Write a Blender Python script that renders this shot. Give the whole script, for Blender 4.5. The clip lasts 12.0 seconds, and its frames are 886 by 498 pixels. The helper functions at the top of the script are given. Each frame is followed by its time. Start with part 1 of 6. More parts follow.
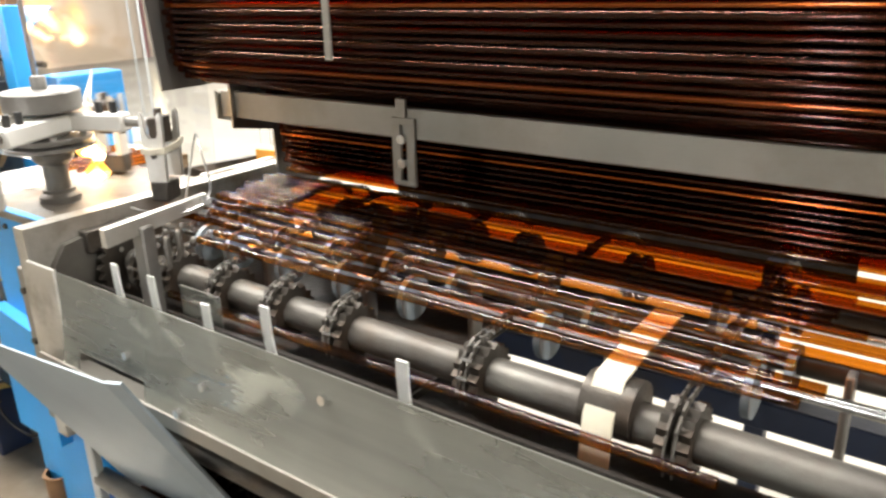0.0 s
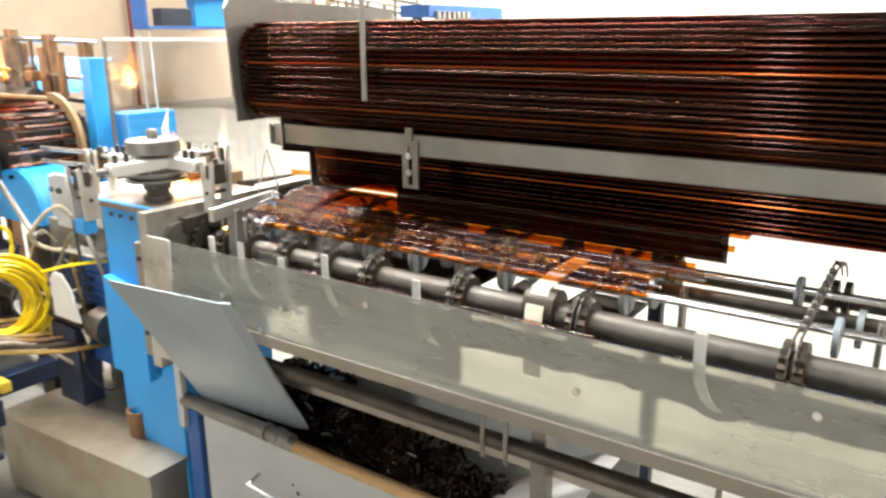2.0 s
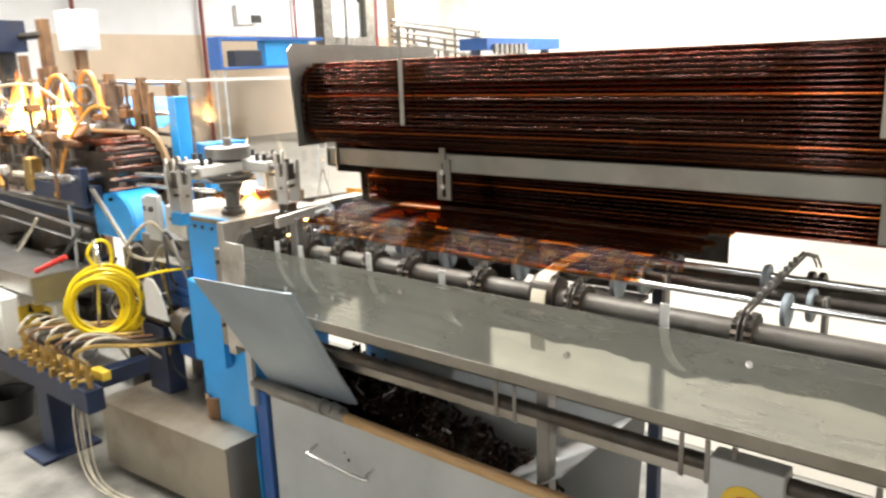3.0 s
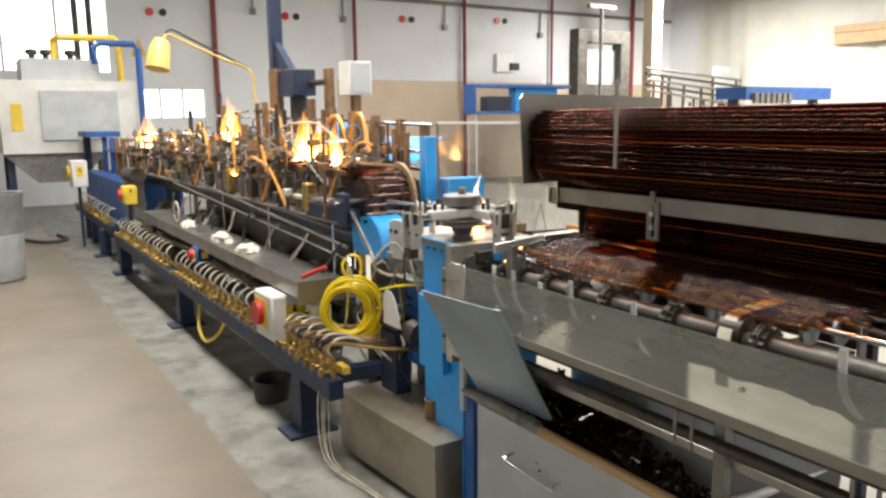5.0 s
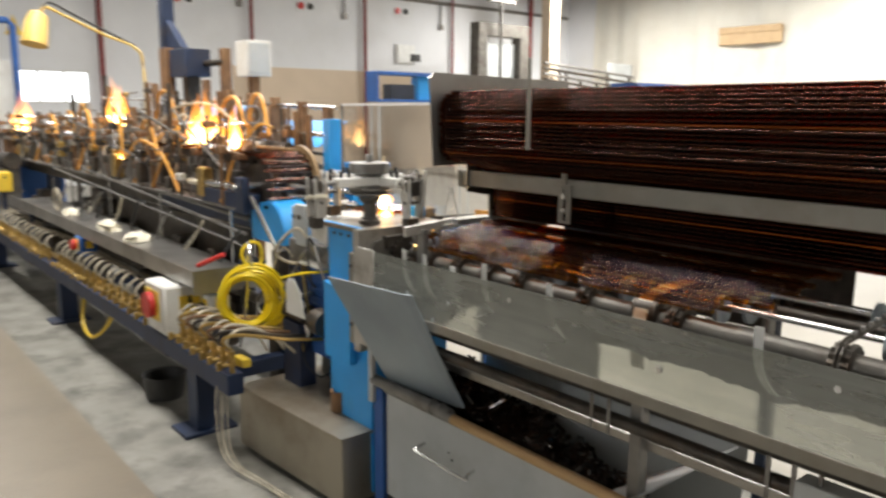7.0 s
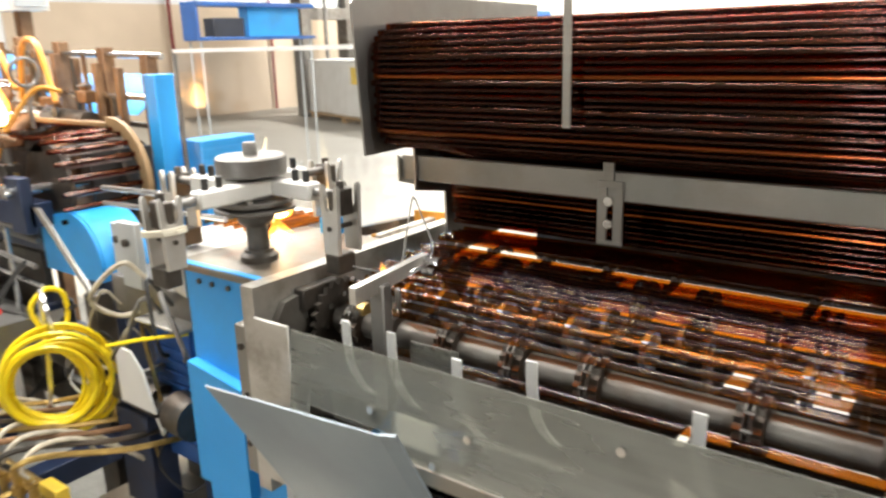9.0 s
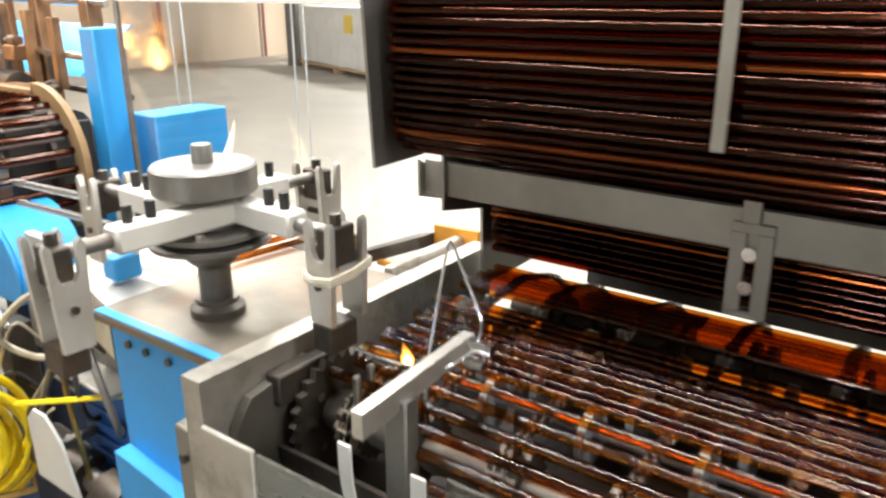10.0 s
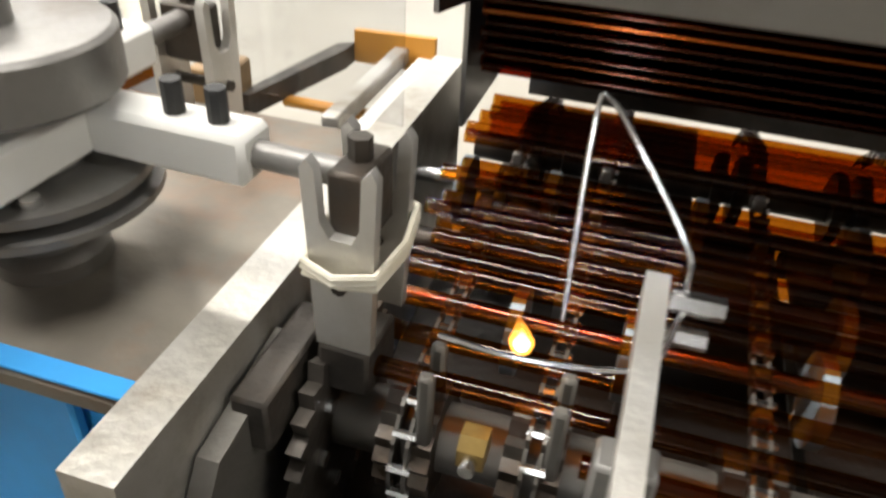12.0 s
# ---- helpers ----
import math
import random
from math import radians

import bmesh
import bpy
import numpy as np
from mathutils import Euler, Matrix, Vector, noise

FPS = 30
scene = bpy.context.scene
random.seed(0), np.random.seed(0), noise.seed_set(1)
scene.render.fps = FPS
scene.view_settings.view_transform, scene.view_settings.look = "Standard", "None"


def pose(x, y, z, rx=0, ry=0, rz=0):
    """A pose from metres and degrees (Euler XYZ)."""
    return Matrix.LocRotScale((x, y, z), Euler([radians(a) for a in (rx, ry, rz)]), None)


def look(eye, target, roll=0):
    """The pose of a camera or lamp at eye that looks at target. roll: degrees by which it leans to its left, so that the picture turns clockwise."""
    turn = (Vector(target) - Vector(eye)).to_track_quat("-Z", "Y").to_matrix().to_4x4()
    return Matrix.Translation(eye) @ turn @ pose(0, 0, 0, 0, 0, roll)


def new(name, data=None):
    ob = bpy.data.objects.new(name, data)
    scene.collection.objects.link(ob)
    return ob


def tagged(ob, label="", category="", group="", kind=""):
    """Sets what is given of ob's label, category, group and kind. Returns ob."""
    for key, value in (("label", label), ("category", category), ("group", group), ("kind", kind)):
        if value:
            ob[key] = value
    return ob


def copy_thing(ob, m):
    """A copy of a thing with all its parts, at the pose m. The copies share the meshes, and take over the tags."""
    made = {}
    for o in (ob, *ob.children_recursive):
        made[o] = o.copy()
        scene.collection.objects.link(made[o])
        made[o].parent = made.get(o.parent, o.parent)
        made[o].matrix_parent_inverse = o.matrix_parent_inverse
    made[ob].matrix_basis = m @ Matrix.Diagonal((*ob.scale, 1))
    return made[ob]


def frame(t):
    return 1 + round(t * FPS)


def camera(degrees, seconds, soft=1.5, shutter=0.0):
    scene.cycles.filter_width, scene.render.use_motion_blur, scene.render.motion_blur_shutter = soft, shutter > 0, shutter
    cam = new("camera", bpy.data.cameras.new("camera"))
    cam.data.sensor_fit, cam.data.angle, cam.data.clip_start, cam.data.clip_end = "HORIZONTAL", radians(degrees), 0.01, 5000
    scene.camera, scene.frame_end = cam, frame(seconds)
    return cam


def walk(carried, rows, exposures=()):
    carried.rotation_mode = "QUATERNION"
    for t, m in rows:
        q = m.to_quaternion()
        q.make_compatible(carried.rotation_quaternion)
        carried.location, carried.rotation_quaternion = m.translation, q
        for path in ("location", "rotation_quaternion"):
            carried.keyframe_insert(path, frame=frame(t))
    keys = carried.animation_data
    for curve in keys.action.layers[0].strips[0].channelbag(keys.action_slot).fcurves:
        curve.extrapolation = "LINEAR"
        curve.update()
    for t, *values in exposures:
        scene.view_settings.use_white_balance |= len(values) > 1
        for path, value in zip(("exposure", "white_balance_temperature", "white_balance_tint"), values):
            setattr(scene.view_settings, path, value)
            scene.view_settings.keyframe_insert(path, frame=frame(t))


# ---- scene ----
cam = camera(60.3, 12.0, soft=2.5, shutter=0.5)
PATH = [
    (0, (0.002, 0.151, 1.652), (-1.121, 1.664, 0.982), -1.5),
    (0.5, (0.014, 0.141, 1.686), (-1.007, 1.731, 1.029), -0.9),
    (1, (0.018, -0.097, 1.703), (-0.876, 1.588, 1.102), -1.4),
    (1.5, (0.13, -0.316, 1.72), (-0.765, 1.379, 1.149), -1.7),
    (2, (0.388, -0.465, 1.692), (-0.706, 1.119, 1.149), -0.3),
    (2.5, (0.56, -0.611, 1.698), (-0.603, 0.94, 1.207), -1.6),
    (4.5, (0.988, -0.791, 1.692), (-0.601, 0.364, 1.319), -0.9),
    (5, (0.991, -0.812, 1.698), (-0.679, 0.237, 1.362), -0.7),
    (5.5, (0.992, -0.816, 1.68), (-0.677, 0.237, 1.354), 0.0),
    (6, (0.984, -0.805, 1.681), (-0.679, 0.256, 1.353), -0.1),
    (6.5, (0.987, -0.821, 1.675), (-0.669, 0.251, 1.345), 0.3),
    (7, (0.886, -0.78, 1.644), (-0.628, 0.478, 1.29), 0.4),
    (9, (-0.307, -0.154, 1.685), (-1.473, 1.384, 1.159), -1.7),
    (9.5, (-0.576, 0.046, 1.694), (-1.61, 1.644, 1.08), -1.4),
    (10, (-0.746, 0.284, 1.698), (-1.87, 1.807, 1.051), -0.3),
    (10.5, (-0.962, 0.405, 1.675), (-1.969, 1.954, 0.909), -0.4),
    (11, (-1.187, 0.491, 1.656), (-1.955, 2.139, 0.823), -2.6),
    (11.5, (-1.249, 0.526, 1.631), (-1.806, 2.161, 0.622), 1.9),
    (12, (-1.317, 0.613, 1.564), (-1.753, 2.194, 0.42), 3.4),
]
EXPOSURES = [(0.0, 1.4), (1.0, 1.5), (2.5, 1.38), (4.5, 0.6), (6.5, 0.25), (7.0, 0.33), (9.0, 1.1), (10.5, 1.05), (11.5, 0.62), (12.0, 0.5)]
walk(cam, [(t, look(eye, target, roll)) for t, eye, target, roll in PATH], EXPOSURES)

# ---- light ----
world = bpy.data.worlds.new("hall_air")
world.use_nodes = True
scene.world = world
wn = world.node_tree
bg = wn.nodes["Background"]
sky = wn.nodes.new("ShaderNodeTexSky")
sky.sky_type = "NISHITA"
sky.sun_disc = False
sky.sun_elevation = radians(40)
wn.links.new(sky.outputs[0], bg.inputs[0])
bg.inputs[1].default_value = 0.08


# ---- materials ----
def mat(name, col, rough=0.5, metal=0.0, col2=None, scale=6.0, bump=0.0, bscale=60.0, stain=None, sscale=1.5, samt=0.5, stretch=None):
    """A surface with fine grain, and stains at a larger scale."""
    m = bpy.data.materials.new(name)
    m.use_nodes = True
    nt = m.node_tree
    p = nt.nodes["Principled BSDF"]
    p.inputs["Roughness"].default_value = rough
    p.inputs["Metallic"].default_value = metal
    tc = nt.nodes.new("ShaderNodeTexCoord")
    mp = nt.nodes.new("ShaderNodeMapping")
    if stretch:
        mp.inputs["Scale"].default_value = stretch
    nt.links.new(tc.outputs["Object"], mp.inputs[0])
    n1 = nt.nodes.new("ShaderNodeTexNoise")
    n1.inputs["Scale"].default_value = scale
    n1.inputs["Detail"].default_value = 6
    nt.links.new(mp.outputs[0], n1.inputs["Vector"])
    mix = nt.nodes.new("ShaderNodeMix")
    mix.data_type = "RGBA"
    c2 = col2 or tuple(c * 0.72 for c in col)
    mix.inputs[6].default_value = (*col, 1)
    mix.inputs[7].default_value = (*c2, 1)
    ramp = nt.nodes.new("ShaderNodeMapRange")
    ramp.inputs[1].default_value, ramp.inputs[2].default_value = 0.35, 0.7
    nt.links.new(n1.outputs["Fac"], ramp.inputs[0])
    nt.links.new(ramp.outputs[0], mix.inputs[0])
    out = mix.outputs[2]
    if stain:
        n2 = nt.nodes.new("ShaderNodeTexNoise")
        n2.inputs["Scale"].default_value = sscale
        n2.inputs["Detail"].default_value = 8
        n2.inputs["Roughness"].default_value = 0.65
        nt.links.new(tc.outputs["Object"], n2.inputs["Vector"])
        r2 = nt.nodes.new("ShaderNodeMapRange")
        r2.inputs[1].default_value, r2.inputs[2].default_value, r2.inputs[4].default_value = 0.5, 0.72, samt
        nt.links.new(n2.outputs["Fac"], r2.inputs[0])
        mx = nt.nodes.new("ShaderNodeMix")
        mx.data_type = "RGBA"
        mx.inputs[7].default_value = (*stain, 1)
        nt.links.new(r2.outputs[0], mx.inputs[0])
        nt.links.new(out, mx.inputs[6])
        out = mx.outputs[2]
        mr = nt.nodes.new("ShaderNodeMapRange")
        mr.inputs[3].default_value, mr.inputs[4].default_value = rough * 0.85, min(1, rough * 1.4)
        nt.links.new(n2.outputs["Fac"], mr.inputs[0])
        nt.links.new(mr.outputs[0], p.inputs["Roughness"])
    nt.links.new(out, p.inputs["Base Color"])
    if bump:
        nb = nt.nodes.new("ShaderNodeTexNoise")
        nb.inputs["Scale"].default_value = bscale
        nb.inputs["Detail"].default_value = 4
        nt.links.new(mp.outputs[0], nb.inputs["Vector"])
        b = nt.nodes.new("ShaderNodeBump")
        b.inputs["Strength"].default_value = bump
        b.inputs["Distance"].default_value = 0.01
        nt.links.new(nb.outputs["Fac"], b.inputs["Height"])
        nt.links.new(b.outputs[0], p.inputs["Normal"])
    return m


def glow(name, col, power):
    m = bpy.data.materials.new(name)
    m.use_nodes = True
    nt = m.node_tree
    nt.nodes.remove(nt.nodes["Principled BSDF"])
    e = nt.nodes.new("ShaderNodeEmission")
    e.inputs[0].default_value = (*col, 1)
    e.inputs[1].default_value = power
    nt.links.new(e.outputs[0], nt.nodes["Material Output"].inputs[0])
    return m


def clear(name, tint, rough, base=0.04, vary=0.0, gloss=1.0, inner=0.0, edge=0.8, islands=False, inner_rough=0.1):
    """Thin coloured glass: tinted see-through, a gloss that grows at the edge, and the coloured gleam of the far wall."""
    m = bpy.data.materials.new(name)
    m.use_nodes = True
    nt = m.node_tree
    nt.nodes.remove(nt.nodes["Principled BSDF"])
    t = nt.nodes.new("ShaderNodeBsdfTransparent")
    t.inputs[0].default_value = (*tint, 1)
    if vary:
        oi = nt.nodes.new("ShaderNodeObjectInfo")
        mx = nt.nodes.new("ShaderNodeMix")
        mx.data_type = "RGBA"
        mx.inputs[6].default_value = (*tint, 1)
        mx.inputs[7].default_value = (*(c * (1 - vary) for c in tint), 1)
        nt.links.new(oi.outputs["Random"], mx.inputs[0])
        nt.links.new(mx.outputs[2], t.inputs[0])
    g = nt.nodes.new("ShaderNodeBsdfGlossy")
    g.inputs["Roughness"].default_value = rough
    g.inputs[0].default_value = (gloss, gloss, gloss, 1)
    lw = nt.nodes.new("ShaderNodeLayerWeight")
    lw.inputs[0].default_value = 0.5
    pw = nt.nodes.new("ShaderNodeMath")
    pw.operation = "POWER"
    pw.inputs[1].default_value = 4.5
    nt.links.new(lw.outputs["Facing"], pw.inputs[0])
    ma = nt.nodes.new("ShaderNodeMath")
    ma.operation = "MULTIPLY_ADD"
    ma.inputs[1].default_value, ma.inputs[2].default_value = edge, base
    nt.links.new(pw.outputs[0], ma.inputs[0])
    ms = nt.nodes.new("ShaderNodeMixShader")
    nt.links.new(ma.outputs[0], ms.inputs[0])
    nt.links.new(t.outputs[0], ms.inputs[1])
    nt.links.new(g.outputs[0], ms.inputs[2])
    # orange gloss stands in for light thrown back inside the glass
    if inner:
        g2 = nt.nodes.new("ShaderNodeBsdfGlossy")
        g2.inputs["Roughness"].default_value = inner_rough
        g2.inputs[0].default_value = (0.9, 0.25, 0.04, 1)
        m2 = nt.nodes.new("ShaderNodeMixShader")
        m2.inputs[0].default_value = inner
        # a few random tubes get a strong gleam, to imitate orange streaks
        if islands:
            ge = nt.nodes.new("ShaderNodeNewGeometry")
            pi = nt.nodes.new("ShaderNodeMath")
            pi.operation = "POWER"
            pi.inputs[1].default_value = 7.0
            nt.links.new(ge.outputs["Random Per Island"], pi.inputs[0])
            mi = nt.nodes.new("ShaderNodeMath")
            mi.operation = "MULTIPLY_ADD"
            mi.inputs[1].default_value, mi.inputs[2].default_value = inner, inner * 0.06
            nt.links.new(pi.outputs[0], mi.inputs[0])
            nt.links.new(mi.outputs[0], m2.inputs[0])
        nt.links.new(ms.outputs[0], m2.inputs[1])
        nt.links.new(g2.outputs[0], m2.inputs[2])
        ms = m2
    nt.links.new(ms.outputs[0], nt.nodes["Material Output"].inputs[0])
    return m


def hazy(name, tint, dust, share, rough=0.3):
    """Dusty smoke-grey plastic: tinted see-through with a veil of dust and scratches and a soft gloss."""
    m = bpy.data.materials.new(name)
    m.use_nodes = True
    nt = m.node_tree
    p = nt.nodes["Principled BSDF"]
    p.inputs["Base Color"].default_value = (*dust, 1)
    p.inputs["Roughness"].default_value = rough
    t = nt.nodes.new("ShaderNodeBsdfRefraction")
    t.inputs["Color"].default_value = (*tint, 1)
    t.inputs["Roughness"].default_value = 0.22
    t.inputs["IOR"].default_value = 1.12
    tc = nt.nodes.new("ShaderNodeTexCoord")
    fac = None
    for scale, stretch, lo, hi in ((2.2, (1, 1, 1), share * 0.8, share * 1.25), (14.0, (0.25, 1, 3), -0.04, 0.05)):
        mp = nt.nodes.new("ShaderNodeMapping")
        mp.inputs["Scale"].default_value = stretch
        nt.links.new(tc.outputs["Object"], mp.inputs[0])
        n = nt.nodes.new("ShaderNodeTexNoise")
        n.inputs["Scale"].default_value = scale
        n.inputs["Detail"].default_value = 7
        nt.links.new(mp.outputs[0], n.inputs["Vector"])
        r = nt.nodes.new("ShaderNodeMapRange")
        r.inputs[1].default_value, r.inputs[2].default_value = 0.35, 0.65
        r.inputs[3].default_value, r.inputs[4].default_value = lo, hi
        nt.links.new(n.outputs["Fac"], r.inputs[0])
        if fac is None:
            fac = r.outputs[0]
        else:
            ad = nt.nodes.new("ShaderNodeMath")
            ad.operation = "ADD"
            nt.links.new(fac, ad.inputs[0])
            nt.links.new(r.outputs[0], ad.inputs[1])
            fac = ad.outputs[0]
    ms = nt.nodes.new("ShaderNodeMixShader")
    nt.links.new(fac, ms.inputs[0])
    nt.links.new(t.outputs[0], ms.inputs[1])
    nt.links.new(p.outputs[0], ms.inputs[2])
    nt.links.new(ms.outputs[0], nt.nodes["Material Output"].inputs[0])
    return m


M = {}
M["smoky"] = hazy("dusty_smoke_grey_plastic", (0.9, 0.91, 0.86), (0.26, 0.26, 0.23), 0.48)
M["amber"] = clear("amber_glass", (0.74, 0.4, 0.075), 0.05, 0.03, vary=0.4, inner=0.008, edge=0.14)
# same amber glass, tint darkened for the deep pile, orange gleams put in
M["amber_pile"] = clear("amber_glass_dark_gleaming", (0.34, 0.06, 0.01), 0.09, 0.014, inner=0.3, edge=0.07, islands=True, inner_rough=0.16)
M["acrylic"] = clear("acrylic_sheet", (0.93, 0.94, 0.95), 0.08, 0.05)
M["steel"] = mat("brushed_stainless", (0.6, 0.59, 0.545), 0.25, 1.0, (0.52, 0.51, 0.47), 3.0, 0.5, 2.2, (0.4, 0.36, 0.29), 2.6, 0.6, (0.9, 2, 2))
M["tray_steel"] = mat("worn_tray_steel", (0.42, 0.41, 0.385), 0.3, 0.9, (0.29, 0.28, 0.26), 4.0, 0.1, 30, (0.13, 0.11, 0.08), 3, 0.6)
M["bar"] = mat("dull_steel_bar", (0.35, 0.325, 0.285), 0.5, 0.7, (0.28, 0.27, 0.24), 5, 0.05, 90, (0.2, 0.17, 0.13), 3, 0.5)
M["alu"] = mat("worn_aluminium", (0.72, 0.71, 0.68), 0.4, 0.75, (0.55, 0.53, 0.48), 9, 0.1, 120, (0.34, 0.28, 0.2), 5, 0.5)
M["alu_dirty"] = mat("dirty_cast_aluminium", (0.58, 0.565, 0.53), 0.42, 0.75, (0.42, 0.4, 0.35), 9, 0.2, 60, (0.2, 0.16, 0.11), 7, 0.75)
# dark stains, and orange blotches painted in for reflections
M["cab_top"] = mat("stained_plate_orange_reflections", (0.23, 0.205, 0.165), 0.45, 0.4, (0.12, 0.105, 0.085), 7, 0.08, 60, (0.27, 0.13, 0.06), 5, 0.7)
M["bright"] = mat("bright_machined_metal", (0.75, 0.75, 0.74), 0.25, 1.0, (0.6, 0.6, 0.59), 20, 0.03, 200)
M["dark"] = mat("oily_dark_steel", (0.095, 0.083, 0.07), 0.42, 0.6, (0.04, 0.035, 0.03), 14, 0.15, 90, (0.13, 0.08, 0.045), 6, 0.6)
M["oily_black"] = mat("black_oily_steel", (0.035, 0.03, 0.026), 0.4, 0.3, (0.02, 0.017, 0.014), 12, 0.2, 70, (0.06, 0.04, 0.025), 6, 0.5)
M["oily_shaft"] = mat("oily_brown_grey_shaft", (0.17, 0.16, 0.14), 0.45, 0.5, (0.1, 0.09, 0.08), 9, 0.1, 80, (0.09, 0.06, 0.04), 6, 0.6)
M["grey_metal"] = mat("grey_machine_metal", (0.26, 0.25, 0.235), 0.42, 0.7, (0.17, 0.163, 0.155), 10, 0.1, 100, (0.16, 0.1, 0.06), 5, 0.5)
M["panel"] = mat("grey_sheet_steel", (0.4, 0.39, 0.37), 0.3, 0.85, (0.33, 0.32, 0.3), 4, 0.05, 60, (0.2, 0.17, 0.14), 3, 0.4)
M["orange_board"] = mat("orange_fibre_board", (0.62, 0.27, 0.03), 0.5, 0, (0.5, 0.2, 0.025), 8, 0.05, 60, (0.25, 0.1, 0.03), 9, 0.6)
M["tan"] = mat("tan_fibre_rail", (0.3, 0.19, 0.09), 0.6, 0, (0.24, 0.15, 0.07), 10)
M["rust"] = mat("heat_browned_steel", (0.27, 0.15, 0.075), 0.55, 0.4, (0.14, 0.075, 0.04), 12, 0.2, 80, (0.3, 0.18, 0.08), 5, 0.5)
M["blue"] = mat("bright_blue_paint", (0.03, 0.35, 0.8), 0.38, 0, (0.025, 0.3, 0.72), 4, 0.04, 60, (0.07, 0.2, 0.36), 3, 0.35)
M["navy"] = mat("dark_blue_paint", (0.013, 0.028, 0.075), 0.45, 0, (0.01, 0.02, 0.05), 6, 0.1, 60, (0.05, 0.04, 0.035), 4, 0.6)
M["blue_mid"] = mat("workshop_blue_paint", (0.02, 0.1, 0.34), 0.45, 0, (0.016, 0.075, 0.26), 5, 0.06, 60, (0.06, 0.07, 0.09), 3, 0.5)
M["bluegrey"] = mat("blue_grey_sheet", (0.3, 0.35, 0.38), 0.45, 0.3, (0.25, 0.29, 0.32), 4, 0.05, 60, (0.2, 0.2, 0.18), 3, 0.35)
M["greysheet"] = mat("light_grey_sheet", (0.5, 0.52, 0.52), 0.5, 0.2, (0.42, 0.44, 0.44), 4, 0.05, 60, (0.3, 0.28, 0.24), 3, 0.4)
M["white"] = mat("off_white_paint", (0.72, 0.71, 0.67), 0.5, 0, (0.62, 0.61, 0.57), 4, 0.04, 60, (0.42, 0.37, 0.28), 3, 0.35)
M["plastic_white"] = mat("white_plastic", (0.86, 0.86, 0.84), 0.3, 0, (0.74, 0.74, 0.71), 10)
M["yellow"] = mat("yellow_air_hose", (0.85, 0.66, 0.01), 0.35, 0, (0.76, 0.56, 0.01), 8)
M["yellow_box"] = mat("yellow_plastic", (0.8, 0.55, 0.04), 0.45, 0, (0.65, 0.45, 0.05), 8)
M["red"] = mat("red_knob", (0.6, 0.03, 0.02), 0.4, 0, (0.45, 0.02, 0.02), 8)
M["brass"] = mat("brass_valve", (0.55, 0.38, 0.13), 0.35, 0.9, (0.38, 0.25, 0.08), 30, 0, 60, (0.15, 0.1, 0.05), 12, 0.5)
M["hose"] = mat("grey_gas_hose", (0.6, 0.54, 0.42), 0.5, 0, (0.3, 0.26, 0.19), 20)
M["hose_orange"] = mat("orange_gas_hose", (0.75, 0.36, 0.05), 0.45, 0, (0.6, 0.26, 0.04), 15)
M["rubber"] = mat("black_rubber", (0.02, 0.02, 0.02), 0.6, 0, (0.035, 0.033, 0.03), 10)
M["wood"] = mat("light_wood_handle", (0.52, 0.34, 0.16), 0.5, 0, (0.4, 0.24, 0.1), 6, 0.1, 80, (0.3, 0.18, 0.08), 5, 0.4, (1.2, 14, 14))
M["tape"] = mat("cream_belt", (0.72, 0.66, 0.52), 0.55, 0, (0.6, 0.52, 0.38), 12)
M["floor"] = mat("worn_concrete_floor", (0.25, 0.24, 0.21), 0.5, 0, (0.14, 0.135, 0.115), 5.0, 0.3, 60, (0.065, 0.06, 0.05), 2.8, 0.9)
M["aisle"] = mat("painted_aisle_floor", (0.205, 0.17, 0.125), 0.36, 0, (0.175, 0.146, 0.108), 2.0, 0.08, 40, (0.15, 0.13, 0.1), 1.3, 0.8)
M["rearfloor"] = mat("pale_rear_floor", (0.34, 0.315, 0.265), 0.45, 0, (0.3, 0.275, 0.23), 1.5, 0.08, 40, (0.32, 0.29, 0.24), 0.6, 0.6)
M["wall"] = mat("white_wall_paint", (0.78, 0.79, 0.81), 0.7, 0, (0.72, 0.73, 0.75), 0.8, 0.05, 30, (0.66, 0.66, 0.64), 0.5, 0.5)
# grey of the unseen walls, tuned for what the tubes and apron reflect
M["dim"] = mat("unseen_wall_reflect_grey", (0.55, 0.53, 0.49), 0.7, 0, (0.47, 0.45, 0.42), 0.8)
M["dado"] = mat("beige_dado_paint", (0.62, 0.5, 0.37), 0.55, 0, (0.56, 0.45, 0.33), 1.2, 0.05, 30)
M["curtain"] = mat("cream_cloth_curtain", (0.86, 0.84, 0.77), 0.85, 0, (0.8, 0.77, 0.69), 1.4, 0.2, 20)
M["ceiling"] = mat("dark_ceiling_sheet", (0.2, 0.2, 0.21), 0.8, 0, (0.16, 0.16, 0.17), 1)
M["pipe_red"] = mat("red_brown_pipe_paint", (0.23, 0.04, 0.035), 0.5, 0, (0.17, 0.03, 0.03), 6)
M["pipe_yellow"] = mat("yellow_pipe_paint", (0.78, 0.52, 0.06), 0.45, 0, (0.68, 0.45, 0.05), 6)
M["cardboard"] = mat("brown_cardboard", (0.42, 0.3, 0.17), 0.8, 0, (0.36, 0.25, 0.14), 5)
M["cloth"] = mat("off_white_rag", (0.75, 0.71, 0.6), 0.9, 0, (0.6, 0.55, 0.42), 10, 0.4, 40)
M["galv"] = mat("galvanised_drum", (0.42, 0.43, 0.43), 0.45, 0.6, (0.32, 0.33, 0.33), 8, 0.08, 40, (0.25, 0.23, 0.2), 3, 0.5)
